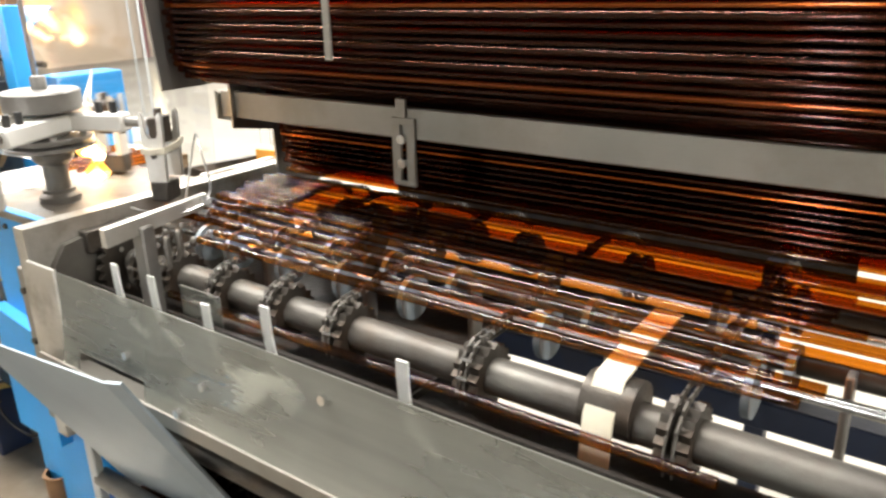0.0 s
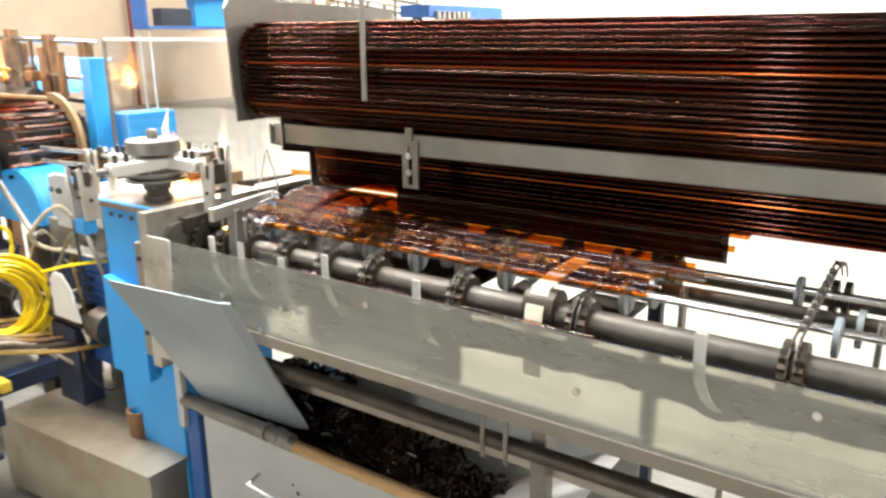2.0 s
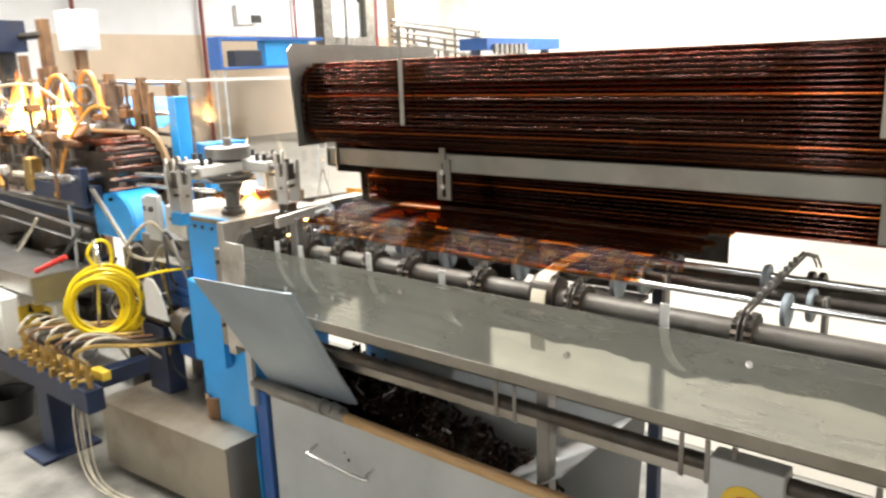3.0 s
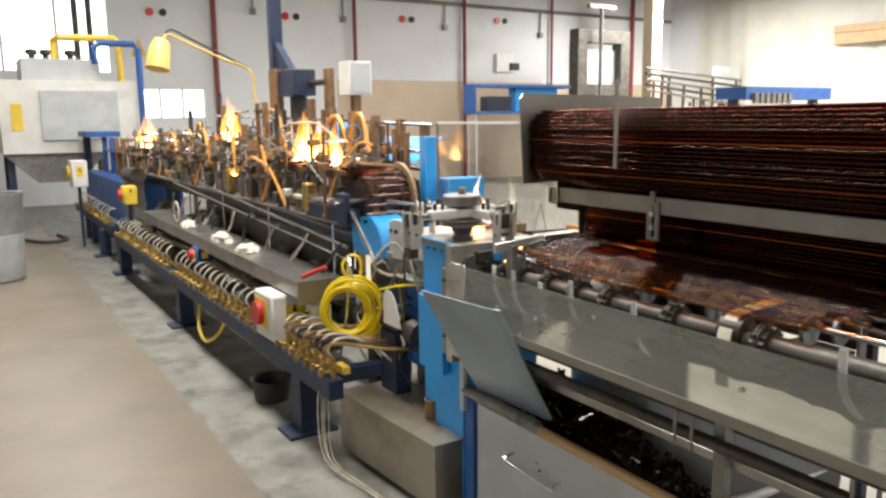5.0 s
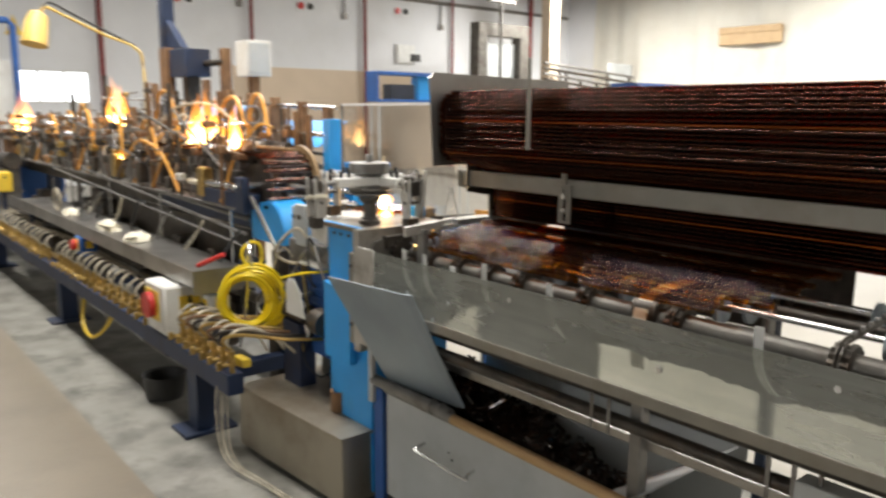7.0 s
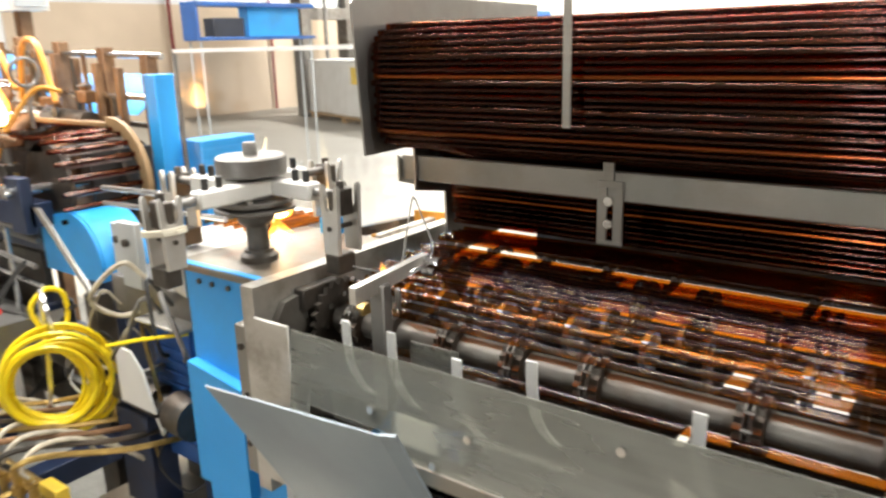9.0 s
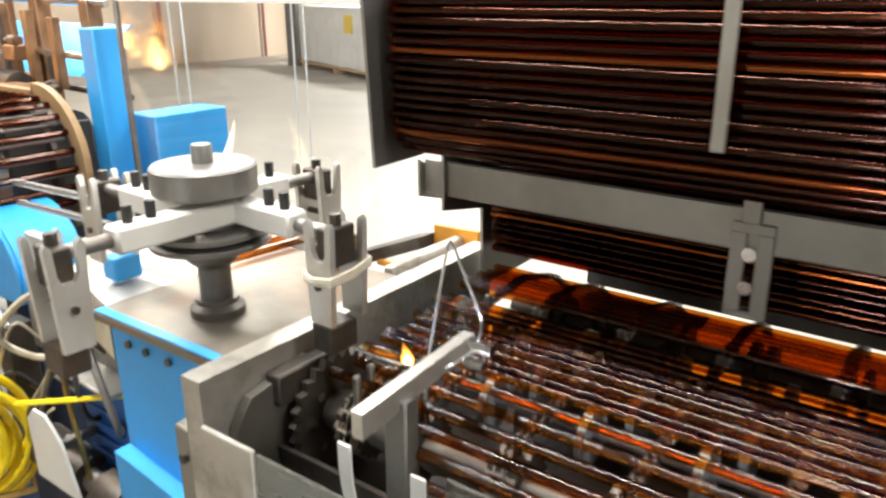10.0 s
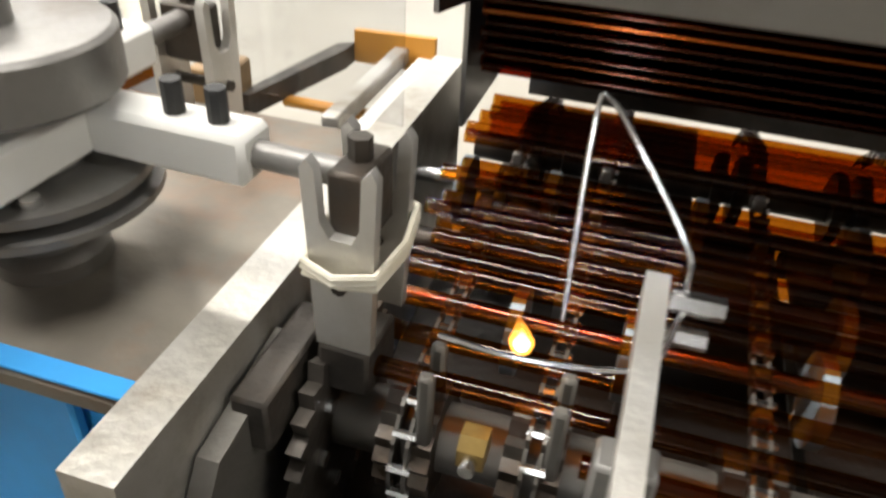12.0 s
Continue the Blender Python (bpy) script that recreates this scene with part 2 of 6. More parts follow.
M["tank"] = mat("stained_steel_tank", (0.4, 0.36, 0.29), 0.36, 0.7, (0.25, 0.21, 0.16), 3, 0.05, 60, (0.2, 0.15, 0.1), 3, 0.6)
M["cullet"] = mat("dark_broken_glass", (0.012, 0.01, 0.009), 0.08, 0, (0.03, 0.014, 0.006), 30)


def fire(name, low, high, power, clear_top):
    """Burning gas: bright at the root, thinner and redder towards the tip."""
    m = bpy.data.materials.new(name)
    m.use_nodes = True
    nt = m.node_tree
    nt.nodes.remove(nt.nodes["Principled BSDF"])
    tc = nt.nodes.new("ShaderNodeTexCoord")
    sp = nt.nodes.new("ShaderNodeSeparateXYZ")
    nt.links.new(tc.outputs["Generated"], sp.inputs[0])
    nz = nt.nodes.new("ShaderNodeTexNoise")
    nz.inputs["Scale"].default_value = 4
    nt.links.new(tc.outputs["Generated"], nz.inputs["Vector"])
    ad = nt.nodes.new("ShaderNodeMath")
    ad.operation = "MULTIPLY_ADD"
    ad.inputs[1].default_value = 0.7
    nt.links.new(nz.outputs["Fac"], ad.inputs[0])
    nt.links.new(sp.outputs[2], ad.inputs[2])
    mr = nt.nodes.new("ShaderNodeMapRange")
    mr.inputs[1].default_value, mr.inputs[2].default_value = 0.35, 1.2
    nt.links.new(ad.outputs[0], mr.inputs[0])
    mx = nt.nodes.new("ShaderNodeMix")
    mx.data_type = "RGBA"
    mx.inputs[6].default_value, mx.inputs[7].default_value = (*low, 1), (*high, 1)
    nt.links.new(mr.outputs[0], mx.inputs[0])
    e = nt.nodes.new("ShaderNodeEmission")
    e.inputs[1].default_value = power
    nt.links.new(mx.outputs[2], e.inputs[0])
    t = nt.nodes.new("ShaderNodeBsdfTransparent")
    m3 = nt.nodes.new("ShaderNodeMapRange")
    m3.inputs[3].default_value, m3.inputs[4].default_value = 0.35, clear_top
    nt.links.new(mr.outputs[0], m3.inputs[0])
    iv = nt.nodes.new("ShaderNodeMath")
    iv.operation = "MULTIPLY_ADD"
    iv.inputs[1].default_value, iv.inputs[2].default_value = -power, power
    nt.links.new(m3.outputs[0], iv.inputs[0])
    nt.links.new(iv.outputs[0], e.inputs[1])
    ms = nt.nodes.new("ShaderNodeAddShader")
    nt.links.new(e.outputs[0], ms.inputs[0])
    nt.links.new(t.outputs[0], ms.inputs[1])
    nt.links.new(ms.outputs[0], nt.nodes["Material Output"].inputs[0])
    return m


M["flame"] = fire("flame_body", (1.0, 0.45, 0.06), (1.0, 0.3, 0.03), 2.4, 0.9)
M["flame_pale"] = fire("pale_flame", (1.0, 0.85, 0.5), (1.0, 0.78, 0.42), 2.6, 0.85)
M["flame_core"] = fire("flame_core", (1.0, 0.75, 0.35), (1.0, 0.5, 0.08), 5.0, 0.8)
M["lamp"] = glow("lit_tube_lamp", (1.0, 0.97, 0.92), 9)
M["daylight"] = glow("daylight_outside", (0.95, 0.98, 1.0), 3.2)
# weak glow for the wide windows added to brighten reflections
M["added_glow"] = glow("added_window_glow", (1.0, 0.95, 0.84), 0.45)
M["daylight2"] = glow("daylight_outside_bright", (0.95, 0.98, 1.0), 21)
M["lampyellow"] = mat("yellowed_lamp_shade", (0.7, 0.5, 0.14), 0.4, 0.1, (0.6, 0.4, 0.1), 6)
M["screen"] = mat("dark_panel", (0.03, 0.035, 0.05), 0.3)


# ---- mesh tools ----
def box(bm, x0, x1, y0, y1, z0, z1, bev=0.003):
    b = bmesh.new()
    bmesh.ops.create_cube(b, size=1)
    for v in b.verts:
        v.co = Vector((x0 + (v.co.x + 0.5) * (x1 - x0), y0 + (v.co.y + 0.5) * (y1 - y0), z0 + (v.co.z + 0.5) * (z1 - z0)))
    if bev:
        w = min(bev, 0.3 * min(x1 - x0, y1 - y0, z1 - z0))
        bmesh.ops.bevel(b, geom=b.edges[:], offset=w, segments=1, affect="EDGES")
    return merge(bm, b)


def merge(bm, b, m=None):
    if m is not None:
        b.transform(m)
    me = bpy.data.meshes.new("tmp")
    b.to_mesh(me)
    b.free()
    bm.from_mesh(me)
    bpy.data.meshes.remove(me)
    return bm


def sweep(bm, pts, r, seg=8, caps=True, r2=None):
    """A round rod or hose along points."""
    pts = [Vector(p) for p in pts]
    n = len(pts)
    rings = []
    up = Vector((0, 0, 1))
    for i, p in enumerate(pts):
        d = (pts[min(i + 1, n - 1)] - pts[max(i - 1, 0)]).normalized()
        a = d.cross(up)
        if a.length < 0.05:
            a = d.cross(Vector((1, 0, 0)))
        a.normalize()
        if rings and a.dot(last) < 0:
            a = -a
        last = a
        c = a.cross(d)
        rr = r if r2 is None else r + (r2 - r) * i / (n - 1)
        rings.append([bm.verts.new(p + rr * (math.cos(2 * math.pi * k / seg) * a + math.sin(2 * math.pi * k / seg) * c)) for k in range(seg)])
    for u, v in zip(rings, rings[1:]):
        for k in range(seg):
            bm.faces.new((u[k], u[(k + 1) % seg], v[(k + 1) % seg], v[k])).smooth = True
    if caps:
        bm.faces.new(rings[0][::-1])
        bm.faces.new(rings[-1])
    return bm


def bend(pts, n=6):
    """A smooth line through points."""
    P = [Vector(p) for p in pts]
    P = [2 * P[0] - P[1]] + P + [2 * P[-1] - P[-2]]
    out = []
    for i in range(1, len(P) - 2):
        a, b, c, d = P[i - 1], P[i], P[i + 1], P[i + 2]
        for k in range(n):
            t = k / n
            out.append(0.5 * (2 * b + (c - a) * t + (2 * a - 5 * b + 4 * c - d) * t * t + (3 * b - a - 3 * c + d) * t ** 3))
    return out + [P[-2]]


def lathe(bm, prof, seg=24, c=(0, 0, 0)):
    """A turned body about the upright axis; prof: (radius, height)."""
    rings = [[bm.verts.new((c[0] + r * math.cos(2 * math.pi * k / seg), c[1] + r * math.sin(2 * math.pi * k / seg), c[2] + z)) for k in range(seg)] for r, z in prof]
    for u, v in zip(rings, rings[1:]):
        for k in range(seg):
            bm.faces.new((u[k], u[(k + 1) % seg], v[(k + 1) % seg], v[k])).smooth = True
    bm.faces.new(rings[0][::-1])
    bm.faces.new(rings[-1])
    return bm


def slab(bm, pts, axis, a, b):
    """A flat plate of the outline pts, from a to b along axis."""
    def at(u, v, w):
        return (w, u, v) if axis == "x" else (u, w, v) if axis == "y" else (u, v, w)
    lo = [bm.verts.new(at(u, v, a)) for u, v in pts]
    hi = [bm.verts.new(at(u, v, b)) for u, v in pts]
    bm.faces.new(lo)
    bm.faces.new(hi[::-1])
    n = len(pts)
    for k in range(n):
        bm.faces.new((lo[k], hi[k], hi[(k + 1) % n], lo[(k + 1) % n]))
    bmesh.ops.recalc_face_normals(bm, faces=bm.faces[:])
    return bm


def mesh(name, bm, material):
    me = bpy.data.meshes.new(name)
    bm.to_mesh(me)
    bm.free()
    me.materials.append(material)
    me.set_sharp_from_angle(angle=radians(38))
    return me


def part(name, bm, material, parent, label=""):
    ob = new(name, mesh(name, bm, material))
    ob.parent = parent
    return tagged(ob, label)


def solo(name, bm, material, label, category, group="", kind=""):
    return tagged(new(name, mesh(name, bm, material)), label, category, group, kind)


def thing(name, label, category, at=(0, 0, 0), group="", kind=""):
    ob = new(name)
    ob.location = at
    ob.empty_display_size = 0.1
    return tagged(ob, label, category, group, kind)


B = bmesh.new


def bx(*a, **k):
    return box(B(), *a, **k)


def rod(pts, r, seg=8, **k):
    return sweep(B(), pts, r, seg, **k)


# ---- the hall ----
X0, X1, Y0, Y1, ZC = -17.0, 8.0, -7.0, 19.5, 6.0
solo("floor", bx(X0, X1, Y0, Y1, -0.2, 0, bev=0), M["floor"], "worn grey concrete factory floor", "floor", kind="structure")
solo("floor_aisle", bx(X0 + 0.02, X1 - 0.02, Y0 + 0.02, 0.22, 0, 0.004, bev=0), M["aisle"], "smooth beige painted aisle floor", "floor", kind="structure")
solo("floor_rear", bx(X0 + 0.02, X1 - 0.02, 2.4, Y1 - 0.02, 0, 0.004, bev=0), M["rearfloor"], "smooth beige painted floor behind the machine", "floor", kind="structure")
w = bx(X0 - 0.2, X0, Y0, Y1, 0, 1.78, bev=0)
for a, b in ((Y0, 2.62), (4.1, Y1)):
    box(w, X0 - 0.2, X0, a, b, 1.78, 2.45, bev=0)
box(w, X0 - 0.2, X0, Y0, Y1, 2.45, 2.75, bev=0)
for a, b in ((Y0, -0.9), (2.15, Y1)):
    box(w, X0 - 0.2, X0, a, b, 2.75, 5.0, bev=0)
box(w, X0 - 0.2, X0, Y0, Y1, 5.0, ZC, bev=0)
solo("wall_west", w, M["wall"], "white painted factory wall", "wall", kind="structure")
solo("dado_west", bx(X0, X0 + 0.012, 7.4, Y1, 0, 2.72, bev=0), M["dado"], "beige painted lower wall band", "wall", kind="structure")
solo("wall_north", bx(X0, X1, Y1, Y1 + 0.2, 0, ZC, bev=0), M["wall"], "white painted factory wall", "wall", kind="structure")
ws = bx(X0, X1, Y0 - 0.2, Y0, 0, 1.0, bev=0)
box(ws, X0, X1, Y0 - 0.2, Y0, 4.0, ZC, bev=0)
for a, b in ((X0, -8.0), (-5.0, -3.3), (-2.1, -1.85), (-1.4, 3.6), (6.2, X1)):
    box(ws, a, b, Y0 - 0.2, Y0, 1.0, 4.0, bev=0)
# unseen: narrow one makes the pile's glint column, wide ones are added reflection glow
for a, b, pane_ in ((-3.3, -2.1, "added_glow"), (-1.85, -1.4, "daylight2"), (3.6, 6.2, "added_glow"), (-8.0, -5.0, "added_glow")):
    wd = thing("window_2", "tall unseen glowing window with bars, there for reflections", "window", (0, Y0, 0), kind="structure")
    for k in range(3):
        xa, xb = a + (b - a) * k / 3, a + (b - a) * (k + 1) / 3
        part("pane", bx(xa + 0.02, xb - 0.02, -0.11, -0.1, 1.02, 3.98, bev=0), M[pane_], wd, "bright pane glowing in place of daylight")
        part("window_frame", bx(xa - 0.02, xa + 0.02, -0.14, -0.06, 1.0, 4.0), M["white"], wd)
solo("wall_south", ws, M["dim"], "unseen grey factory wall toned for reflections", "wall", kind="structure")
solo("wall_east", bx(X1, X1 + 0.2, Y0, Y1, 0, ZC, bev=0), M["dim"], "unseen grey factory wall toned for reflections", "wall", kind="structure")
solo("ceiling", bx(X0, X1, Y0, Y1, ZC, ZC + 0.2, bev=0), M["ceiling"], "grey sheet ceiling", "ceiling", kind="structure")


def wall_window(y0, y1, z0, z1, n, m):
    wd = thing("window_1", "bright frosted factory window", "window", (X0, 0, 0), kind="structure")
    f = B()
    for k in range(n + 1):
        y = y0 + (y1 - y0) * k / n
        box(f, -0.14, -0.04, y - 0.03, y + 0.03, z0, z1)
    for z in (z0, z1):
        box(f, -0.139, -0.041, y0, y1, z - 0.03, z + 0.03)
    part("window_frame", f, M["white"], wd)
    for k in range(n):
        ya, yb = y0 + (y1 - y0) * k / n + 0.03, y0 + (y1 - y0) * (k + 1) / n - 0.03
        part("pane", bx(-0.1, -0.09, ya, yb, z0 + 0.03, z1 - 0.03, bev=0), M["daylight"], wd, "bright pane glowing in place of daylight")
    return wd


wall_window(-0.9, 2.15, 3.5 - 0.75, 5.0, 3, 1)
wall_window(2.62, 4.1, 1.78, 2.45, 3, 1)

# curtain of cloth on the rear wall
c = B()
n = 160
row = []
for k in range(n + 1):
    x = -15.6 + 22 * k / n
    y = Y1 - 0.25 + 0.05 * math.sin(k * 0.35) + 0.03 * math.sin(k * 1.3)
    row.append([c.verts.new((x, y + 0.05 * math.sin(z * 1.3 + k * 0.4), z)) for z in (0.05, 1.5, 3, 4.5, 5.9)])
for a, b in zip(row, row[1:]):
    for j in range(4):
        c.faces.new((a[j], b[j], b[j + 1], a[j + 1])).smooth = True
bmesh.ops.solidify(c, geom=c.faces[:], thickness=0.01)
solo("curtain", c, M["curtain"], "cream cloth curtain hanging along the rear wall", "curtain")


# ceiling lights: housings with lit tubes
def ceiling_light(at, long=1.5):
    ob = thing("ceiling_light", "white ceiling batten with lit tube lamps", "light", at, "ceiling lights")
    part("housing", bx(-long, long, -0.16, 0.16, 0.03, 0.1), M["white"], ob)
    part("tube_lamp", rod([(-long + 0.05, -0.07, 0), (long - 0.05, -0.07, 0)], 0.03), M["lamp"], ob)
    part("tube_lamp", rod([(-long + 0.05, 0.07, 0), (long - 0.05, 0.07, 0)], 0.03), M["lamp"], ob)
    for x in (-long * 0.7, long * 0.7):
        part("rod", rod([(x, 0, 0.1), (x, 0, ZC - at[2])], 0.008, 6), M["grey_metal"], ob)
    return ob


LIGHTS = [(-2.4, 0.8), (4.4, 0.8), (-1.6, 4.4), (-6.0, 0.3), (-6.0, 4.4), (-11.0, 0.4), (-11.0, 4.6), (2.2, 4.4), (-6.0, 16.6), (-12.2, 15.6), (1.0, 16.6)]
first_light = ceiling_light((*LIGHTS[0], 5.2))
for p in LIGHTS[1:]:
    copy_thing(first_light, pose(*p, 5.2))
for x, y in LIGHTS:
    la = bpy.data.lights.new("tube_light", "AREA")
    la.shape, la.size, la.size_y = "RECTANGLE", 3.0, 0.45
    la.energy = (210 if y < 2 else 250) if x == -6.0 and y < 8 else (150 if x > -8 else 75) if y < 2 else 105 if y < 8 else 640
    la.color = (1.0, 0.97, 0.92)
    lo = new("tube_light", la)
    lo.location = (x, y, 5.14)

# wall pipes, switches and sockets
for y, r in ((4.36, 0.06), (7.88, 0.05), (11.19, 0.05), (14.28, 0.04), (17.58, 0.07)):
    solo("wall_pipe", rod([(X0 + 0.12, y, 0.02), (X0 + 0.12, y, ZC)], r), M["pipe_red"], "dark red painted riser pipe on the white wall", "pipe", "wall pipes")
solo("wall_pipe", rod([(X0 + 0.05, 2, 4.75), (X0 + 0.05, 19.4, 4.75)], 0.05), M["grey_metal"], "thin grey service pipe high on the wall", "pipe")
for y, z in ((3.0, 4.08), (6.1, 4.17), (9.3, 4.28), (12.35, 4.41)):
    k = thing("push_button", "red and black push buttons on the wall", "switch", (X0, y, z), "wall buttons")
    part("button", rod([(0, 0, 0), (0.05, 0, 0)], 0.09, 12), M["red"], k, "red button")
    part("button", rod([(0, 0.28, 0), (0.05, 0.28, 0)], 0.08, 12), M["rubber"], k, "black button")
    part("backplate", bx(0, 0.01, -0.14, 0.42, -0.14, 0.14), M["wall"], k)
for y, z0 in ((5.3, 4.3), (7.6, 4.25), (10.6, 4.2), (13.9, 4.15)):
    d = thing("drop_socket", "thin grey drop pipe with a hanging socket", "socket", (X0 + 0.05, y, 0), "drop sockets")
    part("pipe", rod([(0, 0, z0), (0, 0, 4.75)], 0.025, 6), M["grey_metal"], d)
    part("socket", bx(-0.04, 0.06, -0.06, 0.06, z0 - 0.15, z0), M["grey_metal"], d)
for y in (1.35, 1.6):
    solo("wall_pipe", rod([(X0 + 1.2, y, 0), (X0 + 1.2, y, ZC)], 0.06), M["dark"], "dark upright service pipe by the window", "pipe", "wall pipes")
solo("warning_sign", slab(B(), [(2.56, 3.12), (2.88, 3.12), (2.72, 3.52)], "x", X0, X0 + 0.02), M["yellow_box"], "yellow triangular warning sign on the wall", "sign")

# ---- the tube feeder ----
feeder = thing("tube_feeder", "stainless glass tube feeder with amber tubes on chains", "machine", (0, 0, 0))
XL, XR = -1.54, 1.7
# front apron: a dusty smoke-grey plastic sheet with a notch, over a brown lip
APRON = [(0.828, 1.121), (0.824, 1.06), (0.816, 0.99), (0.806, 0.932)]
a = B()
for x0, x1, k0, k1 in ((-1.453, -1.396, 0, 3), (-1.396, -1.174, 0, 2), (-1.174, XR, 0, 3)):
    pr_ = APRON[k0:k1] + [(0.813, 0.972) if k1 == 2 else APRON[3]]
    slab(a, pr_ + [(y + 0.003, z) for y, z in pr_[::-1]], "x", x0, x1)
bmesh.ops.remove_doubles(a, verts=a.verts[:], dist=0.0004)
apron = part("apron", a, M["smoky"], feeder, "dusty smoke-grey plastic apron sheet with white tabs behind")
apron.visible_shadow = False
part("apron_lip", slab(B(), [(0.801, 0.934), (0.806, 0.934), (0.812, 0.906), (0.9, 0.872), (0.9, 0.867), (0.806, 0.9)], "x", XL, XR), M["bar"], feeder, "brown-grey folded lip")
for x, y, z in ((-0.18, 0.818, 1.006), (-1.225, 0.815, 1.009), (-1.0, 0.816, 1.015), (-1.07, 0.805, 0.945), (0.62, 0.818, 1.0), (-0.72, 0.822, 1.08), (0.25, 0.823, 1.08)):
    part("screw", rod([(x, y + 0.006, z), (x, y - 0.005, z + 0.001)], 0.008, 8), M["bright"], apron)
part("front_plate", bx(-1.563, -1.455, 0.822, 0.83, 0.74, 1.128, bev=0.004), M["alu_dirty"], feeder, "pale dirty aluminium front plate")
# white fingers behind the sheet, bent aside at the foot
for x, z in ((-1.36, 1.137), (-1.238, 1.137), (-1.08, 1.118), (-0.92, 1.152), (-0.63, 1.137), (0.032, 1.153), (0.6, 1.14)):
    line_ = bend([(x, 0.895, z), (x - 0.001, 0.897, z - 0.05), (x + 0.002, 0.903, z - 0.1), (x + 0.014, 0.915, z - 0.14), (x + 0.034, 0.925, z - 0.165)], 5)
    tb_ = B()
    ring_ = [[tb_.verts.new((q_.x + dx, q_.y + dy, q_.z)) for dx, dy in ((-0.011, 0), (0.011, 0), (0.011, 0.004), (-0.011, 0.004))] for q_ in line_]
    for u_, v_ in zip(ring_, ring_[1:]):
        for k in range(4):
            tb_.faces.new((u_[k], u_[(k + 1) % 4], v_[(k + 1) % 4], v_[k]))
    tb_.faces.new(ring_[0][::-1])
    tb_.faces.new(ring_[-1])
    bmesh.ops.recalc_face_normals(tb_, faces=tb_.faces[:])
    part("guide_tab", tb_, M["plastic_white"], feeder, "white plastic guide tab")
# dark strip added behind the fingers for the dark band through the sheet, lower edge wavy
dc_ = B()
n_ = 240
rows_ = []
for k in range(n_ + 1):
    x = XL + (XR - XL) * k / n_
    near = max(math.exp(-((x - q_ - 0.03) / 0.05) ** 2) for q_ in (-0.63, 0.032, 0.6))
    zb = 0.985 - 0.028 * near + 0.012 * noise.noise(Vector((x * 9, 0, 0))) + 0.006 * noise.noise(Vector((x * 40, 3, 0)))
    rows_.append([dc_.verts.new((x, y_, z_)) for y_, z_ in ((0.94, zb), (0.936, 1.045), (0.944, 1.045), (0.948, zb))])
for u_, v_ in zip(rows_, rows_[1:]):
    for k in range(4):
        dc_.faces.new((u_[k], u_[(k + 1) % 4], v_[(k + 1) % 4], v_[k]))
dc_.faces.new(rows_[0])
dc_.faces.new(rows_[-1][::-1])
bmesh.ops.recalc_face_normals(dc_, faces=dc_.faces[:])
part("drip_channel", dc_, M["oily_black"], feeder, "added dark strip with a wavy lower edge")

# side plate at the tube ends, with its worn top edge
part("side_plate", slab(B(), [(0.83, 0.7), (0.83, 1.19), (1.56, 1.19), (1.56, 0.86), (1.2, 0.7)], "x", -1.605, -1.565), M["alu_dirty"], feeder, "thick worn aluminium side plate")
part("side_plate", slab(B(), [(0.87, 0.75), (0.87, 1.1), (0.9, 1.14), (1.02, 1.16), (1.02, 0.75)], "x", -1.563, -1.545), M["oily_shaft"], feeder, "dirty worn steel cheek")
part("side_plate", slab(B(), [(0.83, 0.7), (0.83, 1.12), (1.7, 1.12), (1.7, 0.7)], "x", XR, XR + 0.03), M["alu"], feeder)
part("joint_block", bx(-1.56, -1.53, 0.94, 1.06, 1.11, 1.16), M["dark"], feeder)

# shafts
for y, z, r, m_ in ((1.035, 1.07, 0.03, "oily_shaft"), (1.15, 1.115, 0.009, "bright"), (1.255, 1.105, 0.016, "dark"), (1.36, 1.125, 0.009, "bright"), (1.66, 1.02, 0.022, "dark")):
    part("shaft", rod([(-1.56, y, z), (XR, y, z)], r, 14), M[m_], feeder, "long turned steel shaft")


# chain lanes: sprockets, chain, guide discs
def gear(bm, r, teeth, x0, x1, y, z):
    pts = []
    for k in range(teeth * 2):
        a_ = math.pi * k / teeth
        rr = r if k % 2 else r * 0.87
        pts.append((y + rr * math.cos(a_), z + rr * math.sin(a_)))
    return slab(bm, pts, "x", x0, x1)


